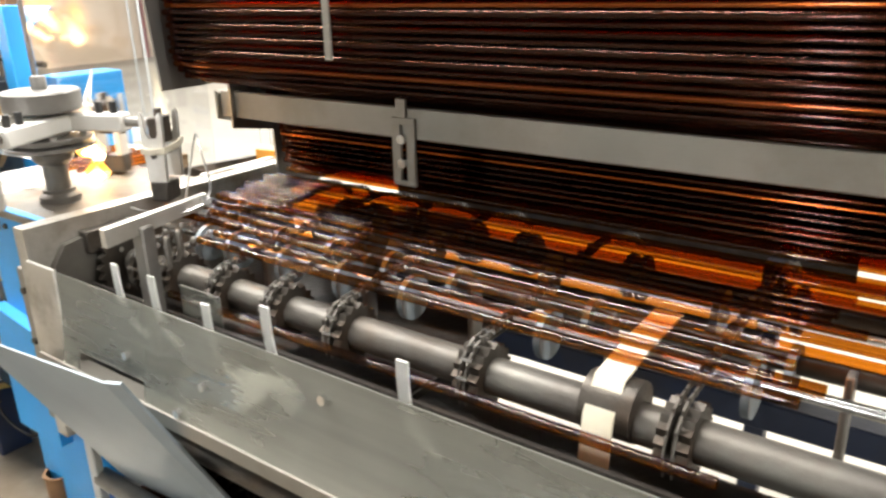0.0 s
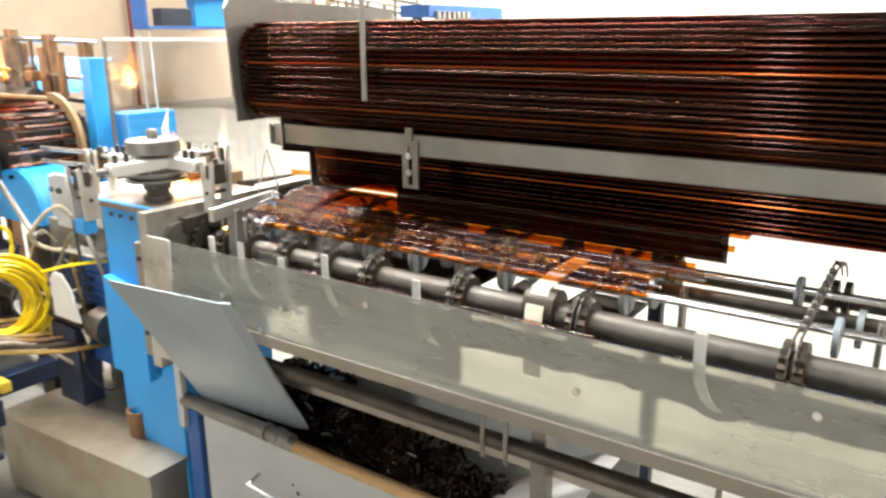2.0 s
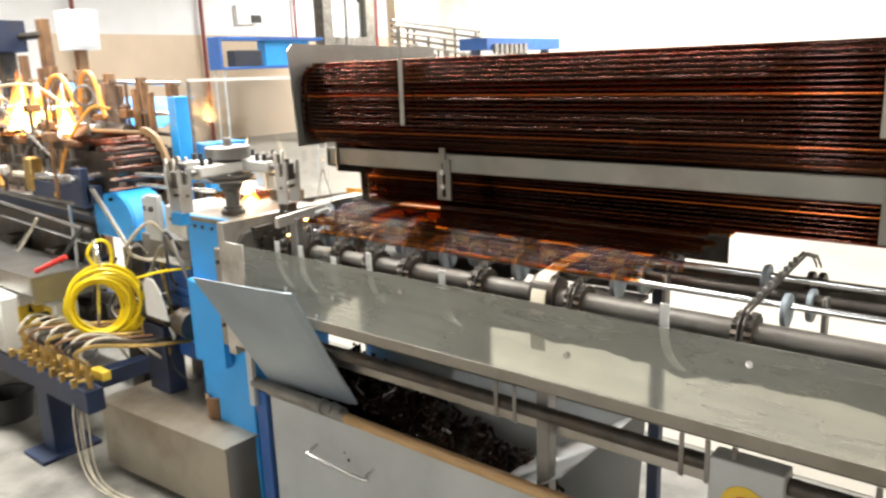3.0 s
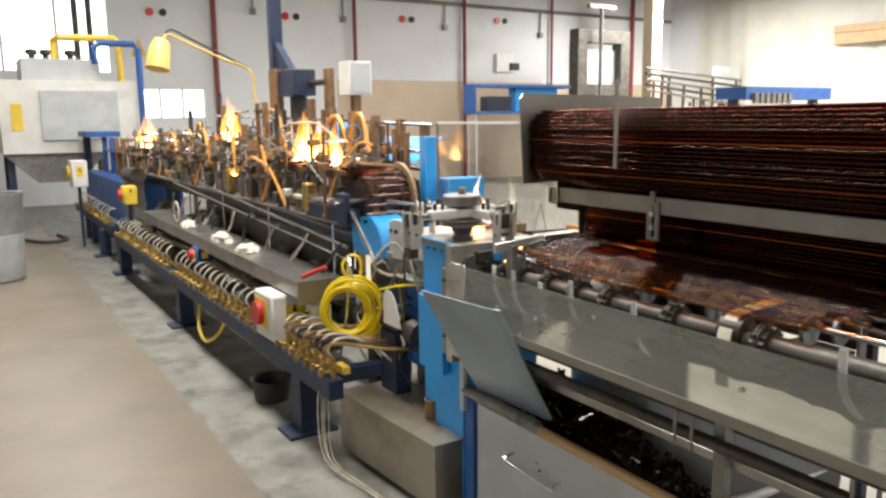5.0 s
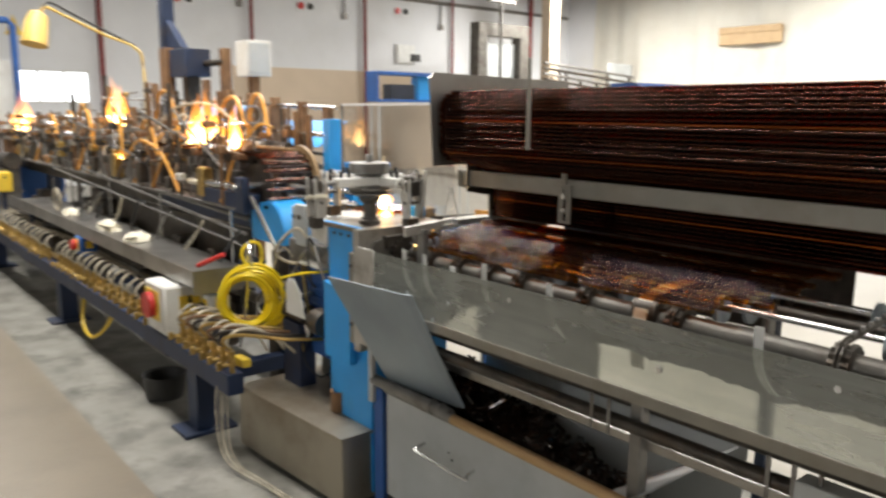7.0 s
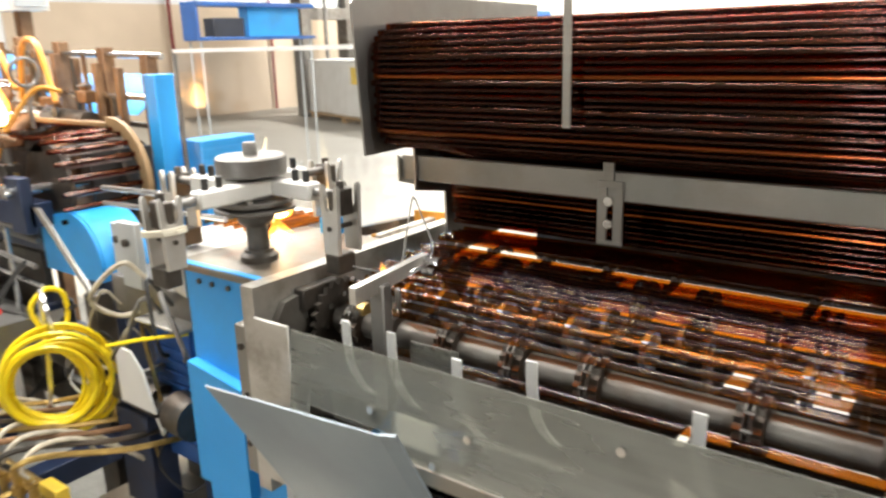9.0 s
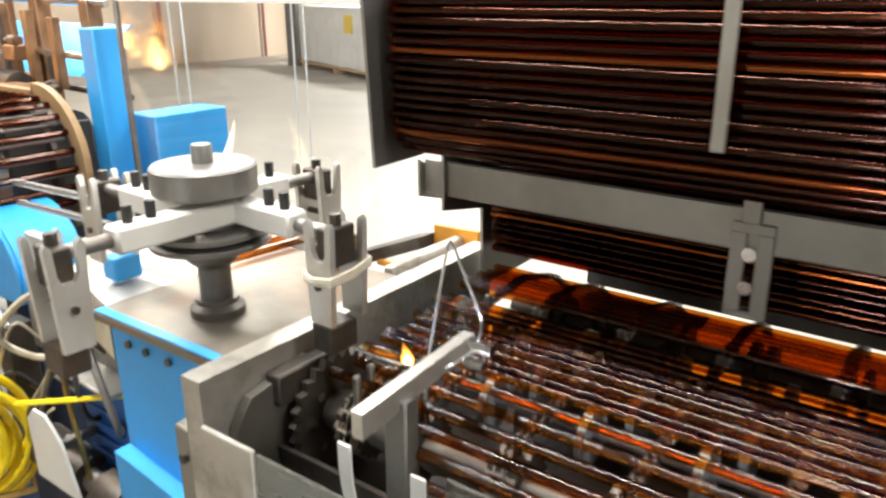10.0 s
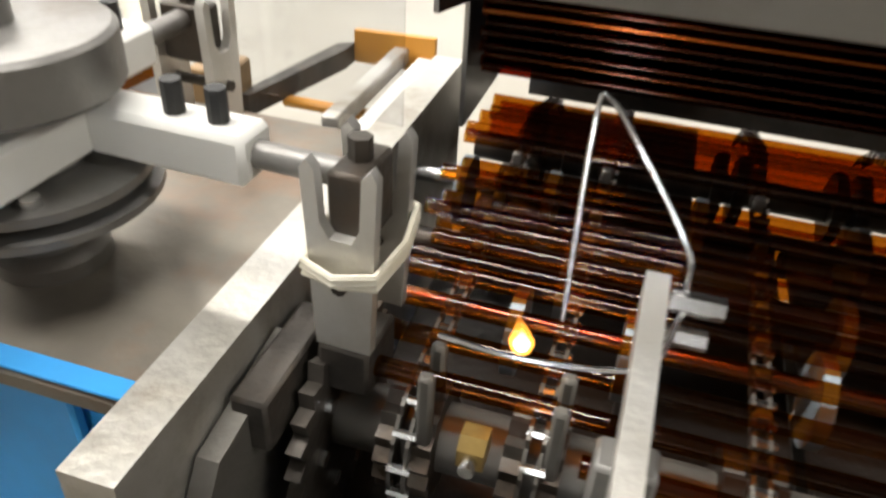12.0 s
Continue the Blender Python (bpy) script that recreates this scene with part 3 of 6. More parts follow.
LANES = (-1.46, -1.36, -1.2, -1.04, -0.88, -0.6, -0.28, 0.16, 0.52, 1.1)
gb = gear(B(), 0.052, 16, -0.008, 0.008, 0, 0)
gear_me = mesh("sprocket", gb, M["dark"])
db = rod([(-0.006, 0, 0), (0.006, 0, 0)], 0.042, 20)
disc_me = mesh("disc", db, M["bluegrey"])
lug = bx(-0.006, 0.006, -0.005, 0.005, 0, 0.016, bev=0.002)
lug_me = mesh("lug", lug, M["grey_metal"])
for n_, x in enumerate(LANES):
    for y, z in ((1.035, 1.07), (1.66, 1.02)):
        o = new("sprocket", gear_me)
        o.parent, o.location = feeder, (x, y, z)
        o = new("sprocket", gear_me)
        o.parent, o.location = feeder, (x + 0.03, y, z)
    ch = B()
    top = [(1.035 + 0.06 * math.cos(t_), 1.07 + 0.06 * math.sin(t_)) for t_ in (3.6, 3.1, 2.6, 2.1, 1.7)] + [(1.5, 1.164), (1.62, 1.13), (1.68, 1.085)]
    for (ya, za), (yb, zb) in zip(top, top[1:]):
        L = math.hypot(yb - ya, zb - za)
        k_ = max(1, int(L / 0.019))
        for q in range(k_):
            f0, f1 = q / k_, (q + 0.78) / k_
            for xo in (-0.007, 0.005):
                slab(ch, [(ya + (yb - ya) * f0, za + (zb - za) * f0 - 0.007), (ya + (yb - ya) * f1, za + (zb - za) * f1 - 0.007), (ya + (yb - ya) * f1, za + (zb - za) * f1 + 0.004), (ya + (yb - ya) * f0, za + (zb - za) * f0 + 0.004)], "x", x + 0.015 + xo, x + 0.018 + xo)
    part("chain", ch, M["oily_shaft"], feeder, "roller chain with steel lugs")
    if x < -0.5:
        pins = B()
        for (ya, za), (yb, zb) in zip(top, top[1:]):
            k_ = max(1, int(math.hypot(yb - ya, zb - za) / 0.019))
            for q in range(k_):
                f0 = (q + 0.4) / k_
                sweep(pins, [(x + 0.0075, ya + (yb - ya) * f0, za + (zb - za) * f0), (x + 0.0265, ya + (yb - ya) * f0, za + (zb - za) * f0)], 0.004, 6)
        tagged(part("chain_roller", pins, M["bright"], feeder), "bright chain rollers", kind="stuff")
    for q in range(9):
        y = 1.06 + q * 0.042
        o = new("lug", lug_me)
        o.parent, o.location = feeder, (x + 0.015, y + 0.016, 1.128 + (y - 1.06) * 0.085)
    for dx, y, z in ((0.07, 1.15, 1.115), (-0.04, 1.36, 1.125), (0.1, 1.255, 1.105)):
        o = new("disc", disc_me)
        o.parent, o.location = feeder, (x + dx, y, z - 0.012)
for x in (-1.28, -0.98, -0.72, -0.45, -0.1, 0.3):
    part("upright", bx(x - 0.006, x + 0.006, 1.2, 1.235, 0.95, 1.13), M["grey_metal"], feeder)

# dark bed below the chains, and the large sprocket at the tube ends
part("bed_plate", bx(-1.1, -0.72, 0.95, 1.52, 0.985, 0.995), M["oily_black"], feeder, "oily dark bed plate")
part("bed_plate", bx(-0.7, XR, 0.95, 1.08, 0.985, 0.995), M["oily_black"], feeder)
part("bed_plate", bx(-1.54, -1.1, 0.92, 1.66, 0.95, 0.96), M["oily_black"], feeder)
part("bed_plate", bx(-1.53, -1.22, 1.661, 1.99, 0.95, 0.96), M["oily_black"], feeder)
part("bed_beam", bx(-1.1, -0.3, 1.56, 1.6, 0.95, 0.99), M["dark"], feeder)
for xa_, xb_ in ((-0.98, -0.86), (-0.7, -0.6), (-0.5, -0.3)):
    part("bed_beam", bx(xa_, xb_, 1.421, 1.559, 0.935, 0.95), M["dark"], feeder)
bs_ = gear(B(), 0.1, 26, -1.525, -1.512, 1.045, 1.065)
bsp = part("large_sprocket", bs_, M["dark"], feeder, "large dark toothed sprocket")
part("sprocket_hub", rod([(-1.54, 1.045, 1.065), (-1.49, 1.045, 1.065)], 0.035, 14), M["grey_metal"], bsp)
for k in range(8):
    an = 2 * math.pi * k / 8
    part("bolt", rod([(-1.513, 1.045 + 0.062 * math.cos(an), 1.065 + 0.062 * math.sin(an)), (-1.506, 1.045 + 0.062 * math.cos(an), 1.065 + 0.062 * math.sin(an))], 0.007, 6), M["bright"], bsp)
for x in (-1.43, -1.33):
    for y, z in ((1.0, 1.16), (1.03, 1.165)):
        part("finger", bx(x - 0.006, x + 0.006, y - 0.006, y + 0.006, z - 0.12, z + 0.01), M["oily_shaft"], feeder)
cap_ = part("copper_cap", slab(B(), [(0.967, 1.122), (0.967, 1.138), (0.976, 1.146), (0.99, 1.145), (0.992, 1.122)], "x", -1.396, -1.376), M["brass"], feeder, "small worn brass block")
part("cap_bolt", rod([(-1.386, 0.967, 1.13), (-1.386, 0.956, 1.13)], 0.006, 8), M["bright"], cap_)
part("glass_guard", bx(-1.24, -1.12, 0.955, 0.96, 1.0, 1.1), M["smoky"], feeder, "smoke-grey guard plate")

# belt over the front roller
bp = [(0.985, 0.93), (0.975, 1.02), (0.985, 1.09), (1.02, 1.135), (1.1, 1.146), (1.24, 1.15)]
part("belt", slab(B(), bp + [(y + 0.004, z - 0.004) for y, z in bp[::-1]], "x", -0.388, -0.344), M["tape"], feeder, "cream flat belt over a roller")
part("roller", rod([(-0.4, 1.035, 1.085), (-0.325, 1.035, 1.085)], 0.045, 16), M["dark"], feeder)

# under frame
for y, z, r in ((0.88, 0.8, 0.02), (0.95, 0.84, 0.018)):
    part("rail", rod([(-1.5, y, z), (XR, y, z)], r, 10), M["dark"], feeder)
part("rail", bx(-1.55, XR, 0.93, 0.97, 0.72, 0.75), M["tray_steel"], feeder)
part("rail", bx(-1.55, XR, 1.55, 1.6, 0.8, 0.86), M["navy"], feeder)
for x in (-0.3, XR - 0.1):
    part("leg", bx(x - 0.02, x + 0.02, 0.9, 0.94, 0, 0.86), M["grey_metal"], feeder)
    part("leg", bx(x - 0.02, x + 0.02, 1.62, 1.66, 0, 1.12), M["navy"], feeder)
part("leg", bx(-1.53, -1.47, 0.87, 0.93, 0, 0.56), M["blue_mid"], feeder, "blue painted front leg")
part("leg", bx(-1.54, -1.51, 0.85, 0.87, 0.5, 0.86), M["greysheet"], feeder)
part("leg", bx(-1.56, -1.5, 1.5, 1.56, 0, 0.86), M["blue_mid"], feeder)
for x in (-0.42, -0.36, 0.1, 0.16, 0.22, 0.5):
    part("hanger", bx(x - 0.006, x + 0.006, 0.855, 0.86, 0.76, 0.868), M["grey_metal"], feeder)

# hopper: end panels, bar, brackets, straps
PANEL = [(1.165, 1.775), (1.187, 1.425), (1.372, 1.427), (1.372, 1.31), (1.5, 1.287), (1.505, 1.12), (2.0, 1.12), (2.0, 1.785), (1.185, 1.8)]
part("end_panel", slab(B(), PANEL, "x", -1.552, -1.546), M["panel"], feeder, "dark grey sheet end panel of the tube hopper")
part("end_panel", slab(B(), [(y, min(z, 1.6)) for y, z in PANEL], "x", 0.43, 0.436), M["grey_metal"], feeder)
part("back_panel", bx(-1.546, 0.43, 2.0, 2.006, 1.12, 1.66, bev=0), M["grey_metal"], feeder)
part("rear_skirt", bx(-1.546, -0.2, 2.0, 2.006, 0.97, 1.12, bev=0), M["dark"], feeder)
part("cross_bar", bx(-1.6, XR, 1.384, 1.396, 1.335, 1.4, bev=0.002), M["bar"], feeder, "dull flat steel cross bar")
part("bar_end", slab(B(), [(1.372, 1.4), (1.372, 1.33), (1.44, 1.31), (1.44, 1.36)], "x", -1.606, -1.601), M["bar"], feeder)
for x in (-1.004, 0.4):
    pl = B()
    for x0, x1 in ((x - 0.03, x - 0.008), (x + 0.008, x + 0.03)):
        box(pl, x0, x1, 1.376, 1.383, 1.245, 1.365, 0.001)
    box(pl, x - 0.03, x + 0.03, 1.376, 1.383, 1.365, 1.38, 0.001)
    box(pl, x - 0.03, x + 0.03, 1.376, 1.383, 1.235, 1.245, 0.001)
    box(pl, x - 0.018, x + 0.008, 1.376, 1.383, 1.38, 1.55, 0.001)
    br = part("bracket", pl, M["bar"], feeder, "slotted steel bracket with two bolts")
    for z in (1.336, 1.285):
        part("bolt", rod([(x, 1.376, z), (x, 1.366, z)], 0.011, 8), M["bright"], br)
    part("block", bx(x + 0.012, x + 0.045, 1.362, 1.383, 1.47, 1.52), M["rust"], br)
    part("strap", bx(x - 0.014, x + 0.003, 1.178, 1.182, 1.515, 1.83, bev=0.001), M["bar"], feeder, "thin hanging steel strap")
part("top_rail", bx(-1.6, XR, 2.01, 2.05, 1.6, 1.64), M["grey_metal"], feeder)


# tubes
TR = 0.0074


def glass_tube(r, x0, x1, seg=12):
    bm = B()
    rings = []
    for x, q in ((x0, r * 0.8), (x0, r), (x1, r), (x1, r * 0.8)):
        rings.append([bm.verts.new((x, q * math.cos(2 * math.pi * k / seg), q * math.sin(2 * math.pi * k / seg))) for k in range(seg)])
    for u, v in zip(rings, rings[1:]):
        for k in range(seg):
            bm.faces.new((u[k], v[k], v[(k + 1) % seg], u[(k + 1) % seg])).smooth = True
    return bm


rng = random.Random(4)
tubes = []
YS = [1.065 + 0.042 * k for k in range(5)] + [1.272, 1.29, 1.318, 1.345, 1.363, 1.381, 1.409, 1.427, 1.445] + [1.505 + 0.0174 * k for k in range(7)]
for k, y in enumerate(YS):
    x1 = -0.1 + rng.uniform(-0.07, 0.07)
    x0 = -1.5 + (0.2 if k < 2 else 0.0) + rng.uniform(-0.015, 0.015)
    o = solo("glass_tube", glass_tube(TR * 1.15, 0, x1 - x0), M["amber"], "long amber glass tube lying across the feed chains", "glass tube", "tubes on the feeder")
    o.location = (x0, y, min(1.147 + (y - 1.06) * 0.085, 1.186))
    tubes.append(o)
o = solo("glass_tube", glass_tube(TR * 1.15, 0, 1.1), M["amber"], "amber glass tube dropped to the front of the feeder", "glass tube", "tubes on the feeder")
o.location = (-1.3, 0.972, 1.06)

# the pile in the hopper
FRONT = [(1.75, 1.24), (1.728, 1.275), (1.7, 1.216), (1.66, 1.203), (1.5, 1.206), (1.465, 1.222), (1.445, 1.26), (1.432, 1.35), (1.4, 1.46), (1.36, 1.5), (1.18, 1.512), (1.1, 1.53)]


def front_at(z):
    for (za, ya), (zb, yb) in zip(FRONT, FRONT[1:]):
        if zb <= z <= za:
            return ya + (yb - ya) * (za - z) / (za - zb)
    return 9


pv, pf = [], []
D = TR * 2.03
z, rown = 1.205, 0
SEG = 12
while z < 1.722:
    y = front_at(z) + TR + (0.3 * D if rown % 2 else 0)
    stop = 1.95
    kk = 0
    while y < stop:
        if kk < 9 or z > 1.65:
            xa, xb = -1.535 + rng.uniform(0, 0.01), 0.41 + rng.uniform(0, 0.015)
            jz, jy = rng.uniform(-0.0006, 0.0006), rng.uniform(-0.0016, 0.0012)
            sl = rng.uniform(-0.0003, 0.0003)
            b0 = len(pv)
            for x, dz in ((xa, -sl), (xb, sl)):
                for s_ in range(SEG):
                    an = 2 * math.pi * (s_ + 0.5) / SEG
                    pv.append((x, y + jy + TR * math.cos(an), z + jz + dz + TR * math.sin(an)))
            for s_ in range(SEG):
                pf.append((b0 + s_, b0 + (s_ + 1) % SEG, b0 + SEG + (s_ + 1) % SEG, b0 + SEG + s_))
        y += D
        kk += 1
    z += D * 0.93
    rown += 1
pm = bpy.data.meshes.new("glass_tube_pile")
pm.from_pydata(pv, [], pf)
for p_ in pm.polygons:
    p_.use_smooth = True
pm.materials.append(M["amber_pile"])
tagged(new("glass_tube_pile", pm), "hopper pile of amber glass tubes, darkness and orange gleam put into the glass", "glass tubes", kind="stuff")

# hold-down arm beside the tube ends, with its wire fingers
part("arm_post", bx(-1.305, -1.268, 0.912, 0.94, 0.95, 1.222), M["grey_metal"], feeder)
arm = part("hold_arm", slab(B(), [(0.845, 1.2), (0.845, 1.235), (1.075, 1.25), (1.075, 1.225)], "x", -1.294, -1.277), M["alu"], feeder, "worn flat aluminium arm")
part("arm_bolt", rod([(-1.275, 1.06, 1.24), (-1.238, 1.06, 1.24)], 0.009, 6), M["bright"], arm)
part("arm_bolt", rod([(-1.275, 1.05, 1.218), (-1.245, 1.05, 1.218)], 0.008, 6), M["bright"], arm)
part("wire_finger", rod(bend([(-1.265, 1.065, 1.245), (-1.27, 1.08, 1.27), (-1.315, 1.1, 1.328), (-1.343, 1.115, 1.355), (-1.35, 1.11, 1.34), (-1.345, 1.06, 1.2)], 5), 0.0021, 6), M["bright"], arm, "bent bright wire finger")
part("wire_finger", rod(bend([(-1.265, 1.055, 1.235), (-1.285, 1.0, 1.225), (-1.36, 0.985, 1.222), (-1.42, 0.99, 1.22)], 5), 0.0021, 6), M["bright"], arm)

# ---- deflector flap, scraper, bin ----
fl = thing("deflector_flap", "blue-grey sheet metal flap leaning open on a pipe", "flap")
vs = [Vector(v) for v in ((-1.535, 0.668, 1.036), (-1.11, 0.706, 1.04), (-1.085, 0.925, 0.597), (-1.46, 0.89, 0.6))]
fb = B()
nrm = (vs[1] - vs[0]).cross(vs[3] - vs[0]).normalized() * 0.003
lo = [fb.verts.new(v) for v in vs]
hi = [fb.verts.new(v + nrm) for v in vs]
fb.faces.new(lo)
fb.faces.new(hi[::-1])
for k in range(4):
    fb.faces.new((lo[k], hi[k], hi[(k + 1) % 4], lo[(k + 1) % 4]))
bmesh.ops.recalc_face_normals(fb, faces=fb.faces[:])
part("sheet", fb, M["bluegrey"], fl)
fe = B()
e0, e1 = vs[1], vs[2]
off = Vector((0.028, 0.012, 0.0))
q = [fe.verts.new(v) for v in (e0, e0 + off, e1 + off, e1, e0 + nrm * 2, e0 + off + nrm * 2, e1 + off + nrm * 2, e1 + nrm * 2)]
for f_ in ((0, 1, 2, 3), (7, 6, 5, 4), (0, 4, 5, 1), (1, 5, 6, 2), (2, 6, 7, 3), (3, 7, 4, 0)):
    fe.faces.new([q[i_] for i_ in f_])
bmesh.ops.recalc_face_normals(fe, faces=fe.faces[:])
part("flange", fe, M["bluegrey"], fl, "folded lighter flange")
part("hinge_pipe", rod([(-1.52, 0.868, 0.592), (-1.05, 0.868, 0.592)], 0.022, 12), M["grey_metal"], fl)
for x in (-1.15, -1.1):
    part("collar", rod([(x - 0.008, 0.868, 0.592), (x + 0.008, 0.868, 0.592)], 0.027, 12), M["grey_metal"], fl)

sc = thing("scraper", "scraper with a round light wooden handle on the rail", "tool")
part("handle", rod([(-1.06, 0.862, 0.585), (0.05, 0.862, 0.575)], 0.018, 12), M["wood"], sc)
part("ferrule", rod([(-1.12, 0.862, 0.586), (-1.03, 0.862, 0.585)], 0.0195, 12), M["grey_metal"], sc)

bn = thing("waste_bin", "grey sheet metal bin half full of broken glass", "bin")
part("front_sheet", bx(-1.46, -0.24, 0.884, 0.889, 0.12, 0.555), M["greysheet"], bn)
part("rim", bx(-1.47, -0.22, 0.875, 0.9, 0.55, 0.568), M["grey_metal"], bn)
part("back_sheet", slab(B(), [(1.36, 0.12), (1.365, 0.12), (1.425, 0.6), (1.42, 0.6)], "x", -1.46, -0.24), M["greysheet"], bn)
part("back_flange", bx(-1.54, -1.05, 1.436, 1.441, 0.6, 0.945), M["dark"], bn, "dark upright splash plate")
part("back_flange", bx(-1.05, -0.85, 1.428, 1.433, 0.6, 0.84), M["dark"], bn, "dark upright splash plate")
part("side_sheet", bx(-1.465, -1.46, 0.889, 1.36, 0.12, 0.6), M["greysheet"], bn)
part("side_sheet", slab(B(), [(-0.62, 0.36), (-0.615, 0.36), (-0.24, 0.62), (-0.245, 0.62)], "y", 0.89, 1.36), M["greysheet"], bn, "sloped grey sheet")
part("bottom", bx(-1.46, -0.24, 0.889, 1.36, 0.115, 0.12), M["greysheet"], bn)
hd = B()
sweep(hd, bend([(-1.215, 0.884, 0.425), (-1.215, 0.85, 0.415), (-1.205, 0.84, 0.405), (-0.95, 0.84, 0.4), (-0.94, 0.85, 0.41), (-0.94, 0.884, 0.42)], 4), 0.006, 8)
part("handle", hd, M["bright"], bn, "chrome wire handle")
for x, y in ((-1.44, 0.9), (-0.27, 0.9), (-1.44, 1.3), (-0.27, 1.3)):
    part("foot", rod([(x, y, 0), (x, y, 0.115)], 0.025, 10), M["rubber"], bn)
cv = B()
for k in range(900):
    x = -1.45 + 0.95 * rng.random() ** 1.25
    y = 0.9 + 0.44 * rng.random()
    top_z = 0.56 - 0.26 * (x + 1.45) / 0.95 + 0.12 * (y - 0.9) + 0.02 * math.sin(x * 30 + y * 20)
    z = top_z - 0.05 * rng.random()
    s_ = bmesh.new()
    bmesh.ops.create_cone(s_, cap_ends=True, segments=5, radius1=0.007, radius2=0.006, depth=rng.uniform(0.02, 0.07))
    merge(cv, s_, pose(x, y, z, rng.uniform(0, 180), rng.uniform(0, 180), rng.uniform(0, 360)))
slab(cv, [(-1.455, 0.13), (-1.455, 0.53), (-0.9, 0.38), (-0.52, 0.3), (-0.52, 0.13)], "y", 0.895, 1.35)
solo("broken_glass", cv, M["cullet"], "heap of dark broken glass pieces in the bin", "glass shards", kind="stuff")

tk = thing("steel_tank", "low stained stainless steel tank on the floor", "tank", (0, 0, 0))
part("tank_body", slab(B(), [(-2.46, 0.72), (-1.62, 0.775), (-1.62, 1.24), (-2.46, 1.2)], "z", 0.03, 0.32), M["tank"], tk)
part("tank_lid", slab(B(), [(-2.47, 0.71), (-1.61, 0.765), (-1.61, 1.25), (-2.47, 1.21)], "z", 0.32, 0.332), M["tank"], tk, "worn steel lid with a rolled edge")
for x, y in ((-2.4, 0.78), (-1.7, 0.83), (-2.4, 1.14), (-1.7, 1.18)):
    part("foot", bx(x - 0.03, x + 0.03, y - 0.03, y + 0.03, 0, 0.03), M["dark"], tk)
cn = lathe(B(), [(0.04, 0), (0.042, 0.002), (0.042, 0.088), (0.045, 0.09), (0.045, 0.094), (0.036, 0.094), (0.036, 0.02)], 18)
o = solo("tin_can", cn, M["rust"], "rusty tin can on the tank lid", "can")
o.location = (-1.88, 0.93, 0.332)
solo("floor_hose", rod(bend([(-1.5, 0.9, 0.5), (-1.75, 0.98, 0.36), (-2.0, 1.05, 0.345), (-2.2, 1.12, 0.36), (-2.4, 1.2, 0.5)], 6), 0.013, 8), M["rust"], "brown rubber hose lying over the tank", "hose")

cb = thing("control_box", "grey control box hung under the apron", "box", (0.25, 0.9, 0.72))
part("body", bx(-0.08, 0.08, -0.06, 0.0, -0.12, 0.12), M["greysheet"], cb)
part("sticker", rod([(0, -0.0605, 0.02), (0, -0.062, 0.02)], 0.05, 20), M["yellow_box"], cb, "round yellow sticker")
part("sticker", rod([(0, -0.0622, 0.02), (0, -0.064, 0.02)], 0.026, 16), M["red"], cb, "round red sticker")

# ---- transfer station: blue cabinet and carousel ----
st = thing("transfer_cabinet", "bright blue cabinet with a worn steel top", "cabinet", (0, 0, 0))
part("body", bx(-1.93, -1.61, 0.915, 1.32, 0.05, 1.16), M["blue"], st)
part("front_panel", bx(-1.885, -1.662, 0.9, 0.912, 0.9, 1.165), M["blue"], st)
part("front_panel", slab(B(), [(-1.9, 0.93), (-1.7, 0.9), (-1.7, 0.6), (-1.9, 0.6)], "y", 0.87, 0.9), M["blue"], st, "sloped blue lower panel")
post_ = part("corner_post", bx(-1.655, -1.612, 0.84, 0.9, 0.72, 1.09), M["bar"], st, "brown-grey corner strip with bolts")
for z in (0.8, 0.92, 1.04):
    part("bolt", rod([(-1.633, 0.84, z), (-1.633, 0.832, z)], 0.008, 6), M["dark"], post_)
part("top_strip", bx(-1.94, -1.61, 0.896, 0.915, 1.1785, 1.1815, bev=0.001), M["blue"], st, "bright blue strip along the top edge")
part("side_box", slab(B(), [(-2.2, 0.985), (-1.952, 0.925), (-1.952, 1.33), (-2.2, 1.33)], "z", 1.07, 1.176), M["alu_dirty"], st, "dull beige steel side box")
for x, y in ((-2.12, 0.963), (-2.1, 0.958)):
    part("screw", rod([(x, y + 0.006, 1.13), (x, y - 0.006, 1.13)], 0.007, 6), M["dark"], st)
part("louvre_box", bx(-2.26, -2.08, 1.0, 1.25, 0.5, 0.93), M["blue_mid"], st, "blue louvred lower box")
for k in range(9):
    part("louvre", bx(-2.24, -2.1, 0.992, 1.0, 0.56 + 0.036 * k, 0.572 + 0.036 * k, bev=0.002), M["blue_mid"], st)
part("louvre_plate", bx(-2.28, -2.06, 0.96, 1.26, 0.93, 0.94), M["alu_dirty"], st, "perforated pale steel plate")
part("white_plate", slab(B(), [(-2.3, 0.7), (-2.3, 0.84), (-2.27, 0.87), (-2.22, 0.87), (-2.17, 0.82), (-2.13, 0.7)], "y", 0.9, 0.906), M["white"], st, "white rounded bracket plate")
part("white_plate_arm", bx(-2.23, -2.21, 0.906, 1.0, 0.78, 0.8), M["grey_metal"], st)
part("top_plate", bx(-1.95, -1.606, 0.895, 1.332, 1.16, 1.178), M["cab_top"], st, "stained steel top plate with orange reflections in its colour")
part("rear_plate", bx(-2.25, -1.955, 1.332, 1.5, 1.1, 1.178), M["white"], st, "off-white side table plate")
part("rear_leg", bx(-2.24, -2.2, 1.36, 1.4, 0, 1.1), M["white"], st)
part("plinth", bx(-1.92, -1.62, 0.93, 1.31, 0, 0.05), M["dark"], st)
for x in (-1.85, -1.8, -1.74):
    part("screw", rod([(x, 0.9, 1.14), (x, 0.894, 1.14)], 0.007, 8), M["dark"], st)

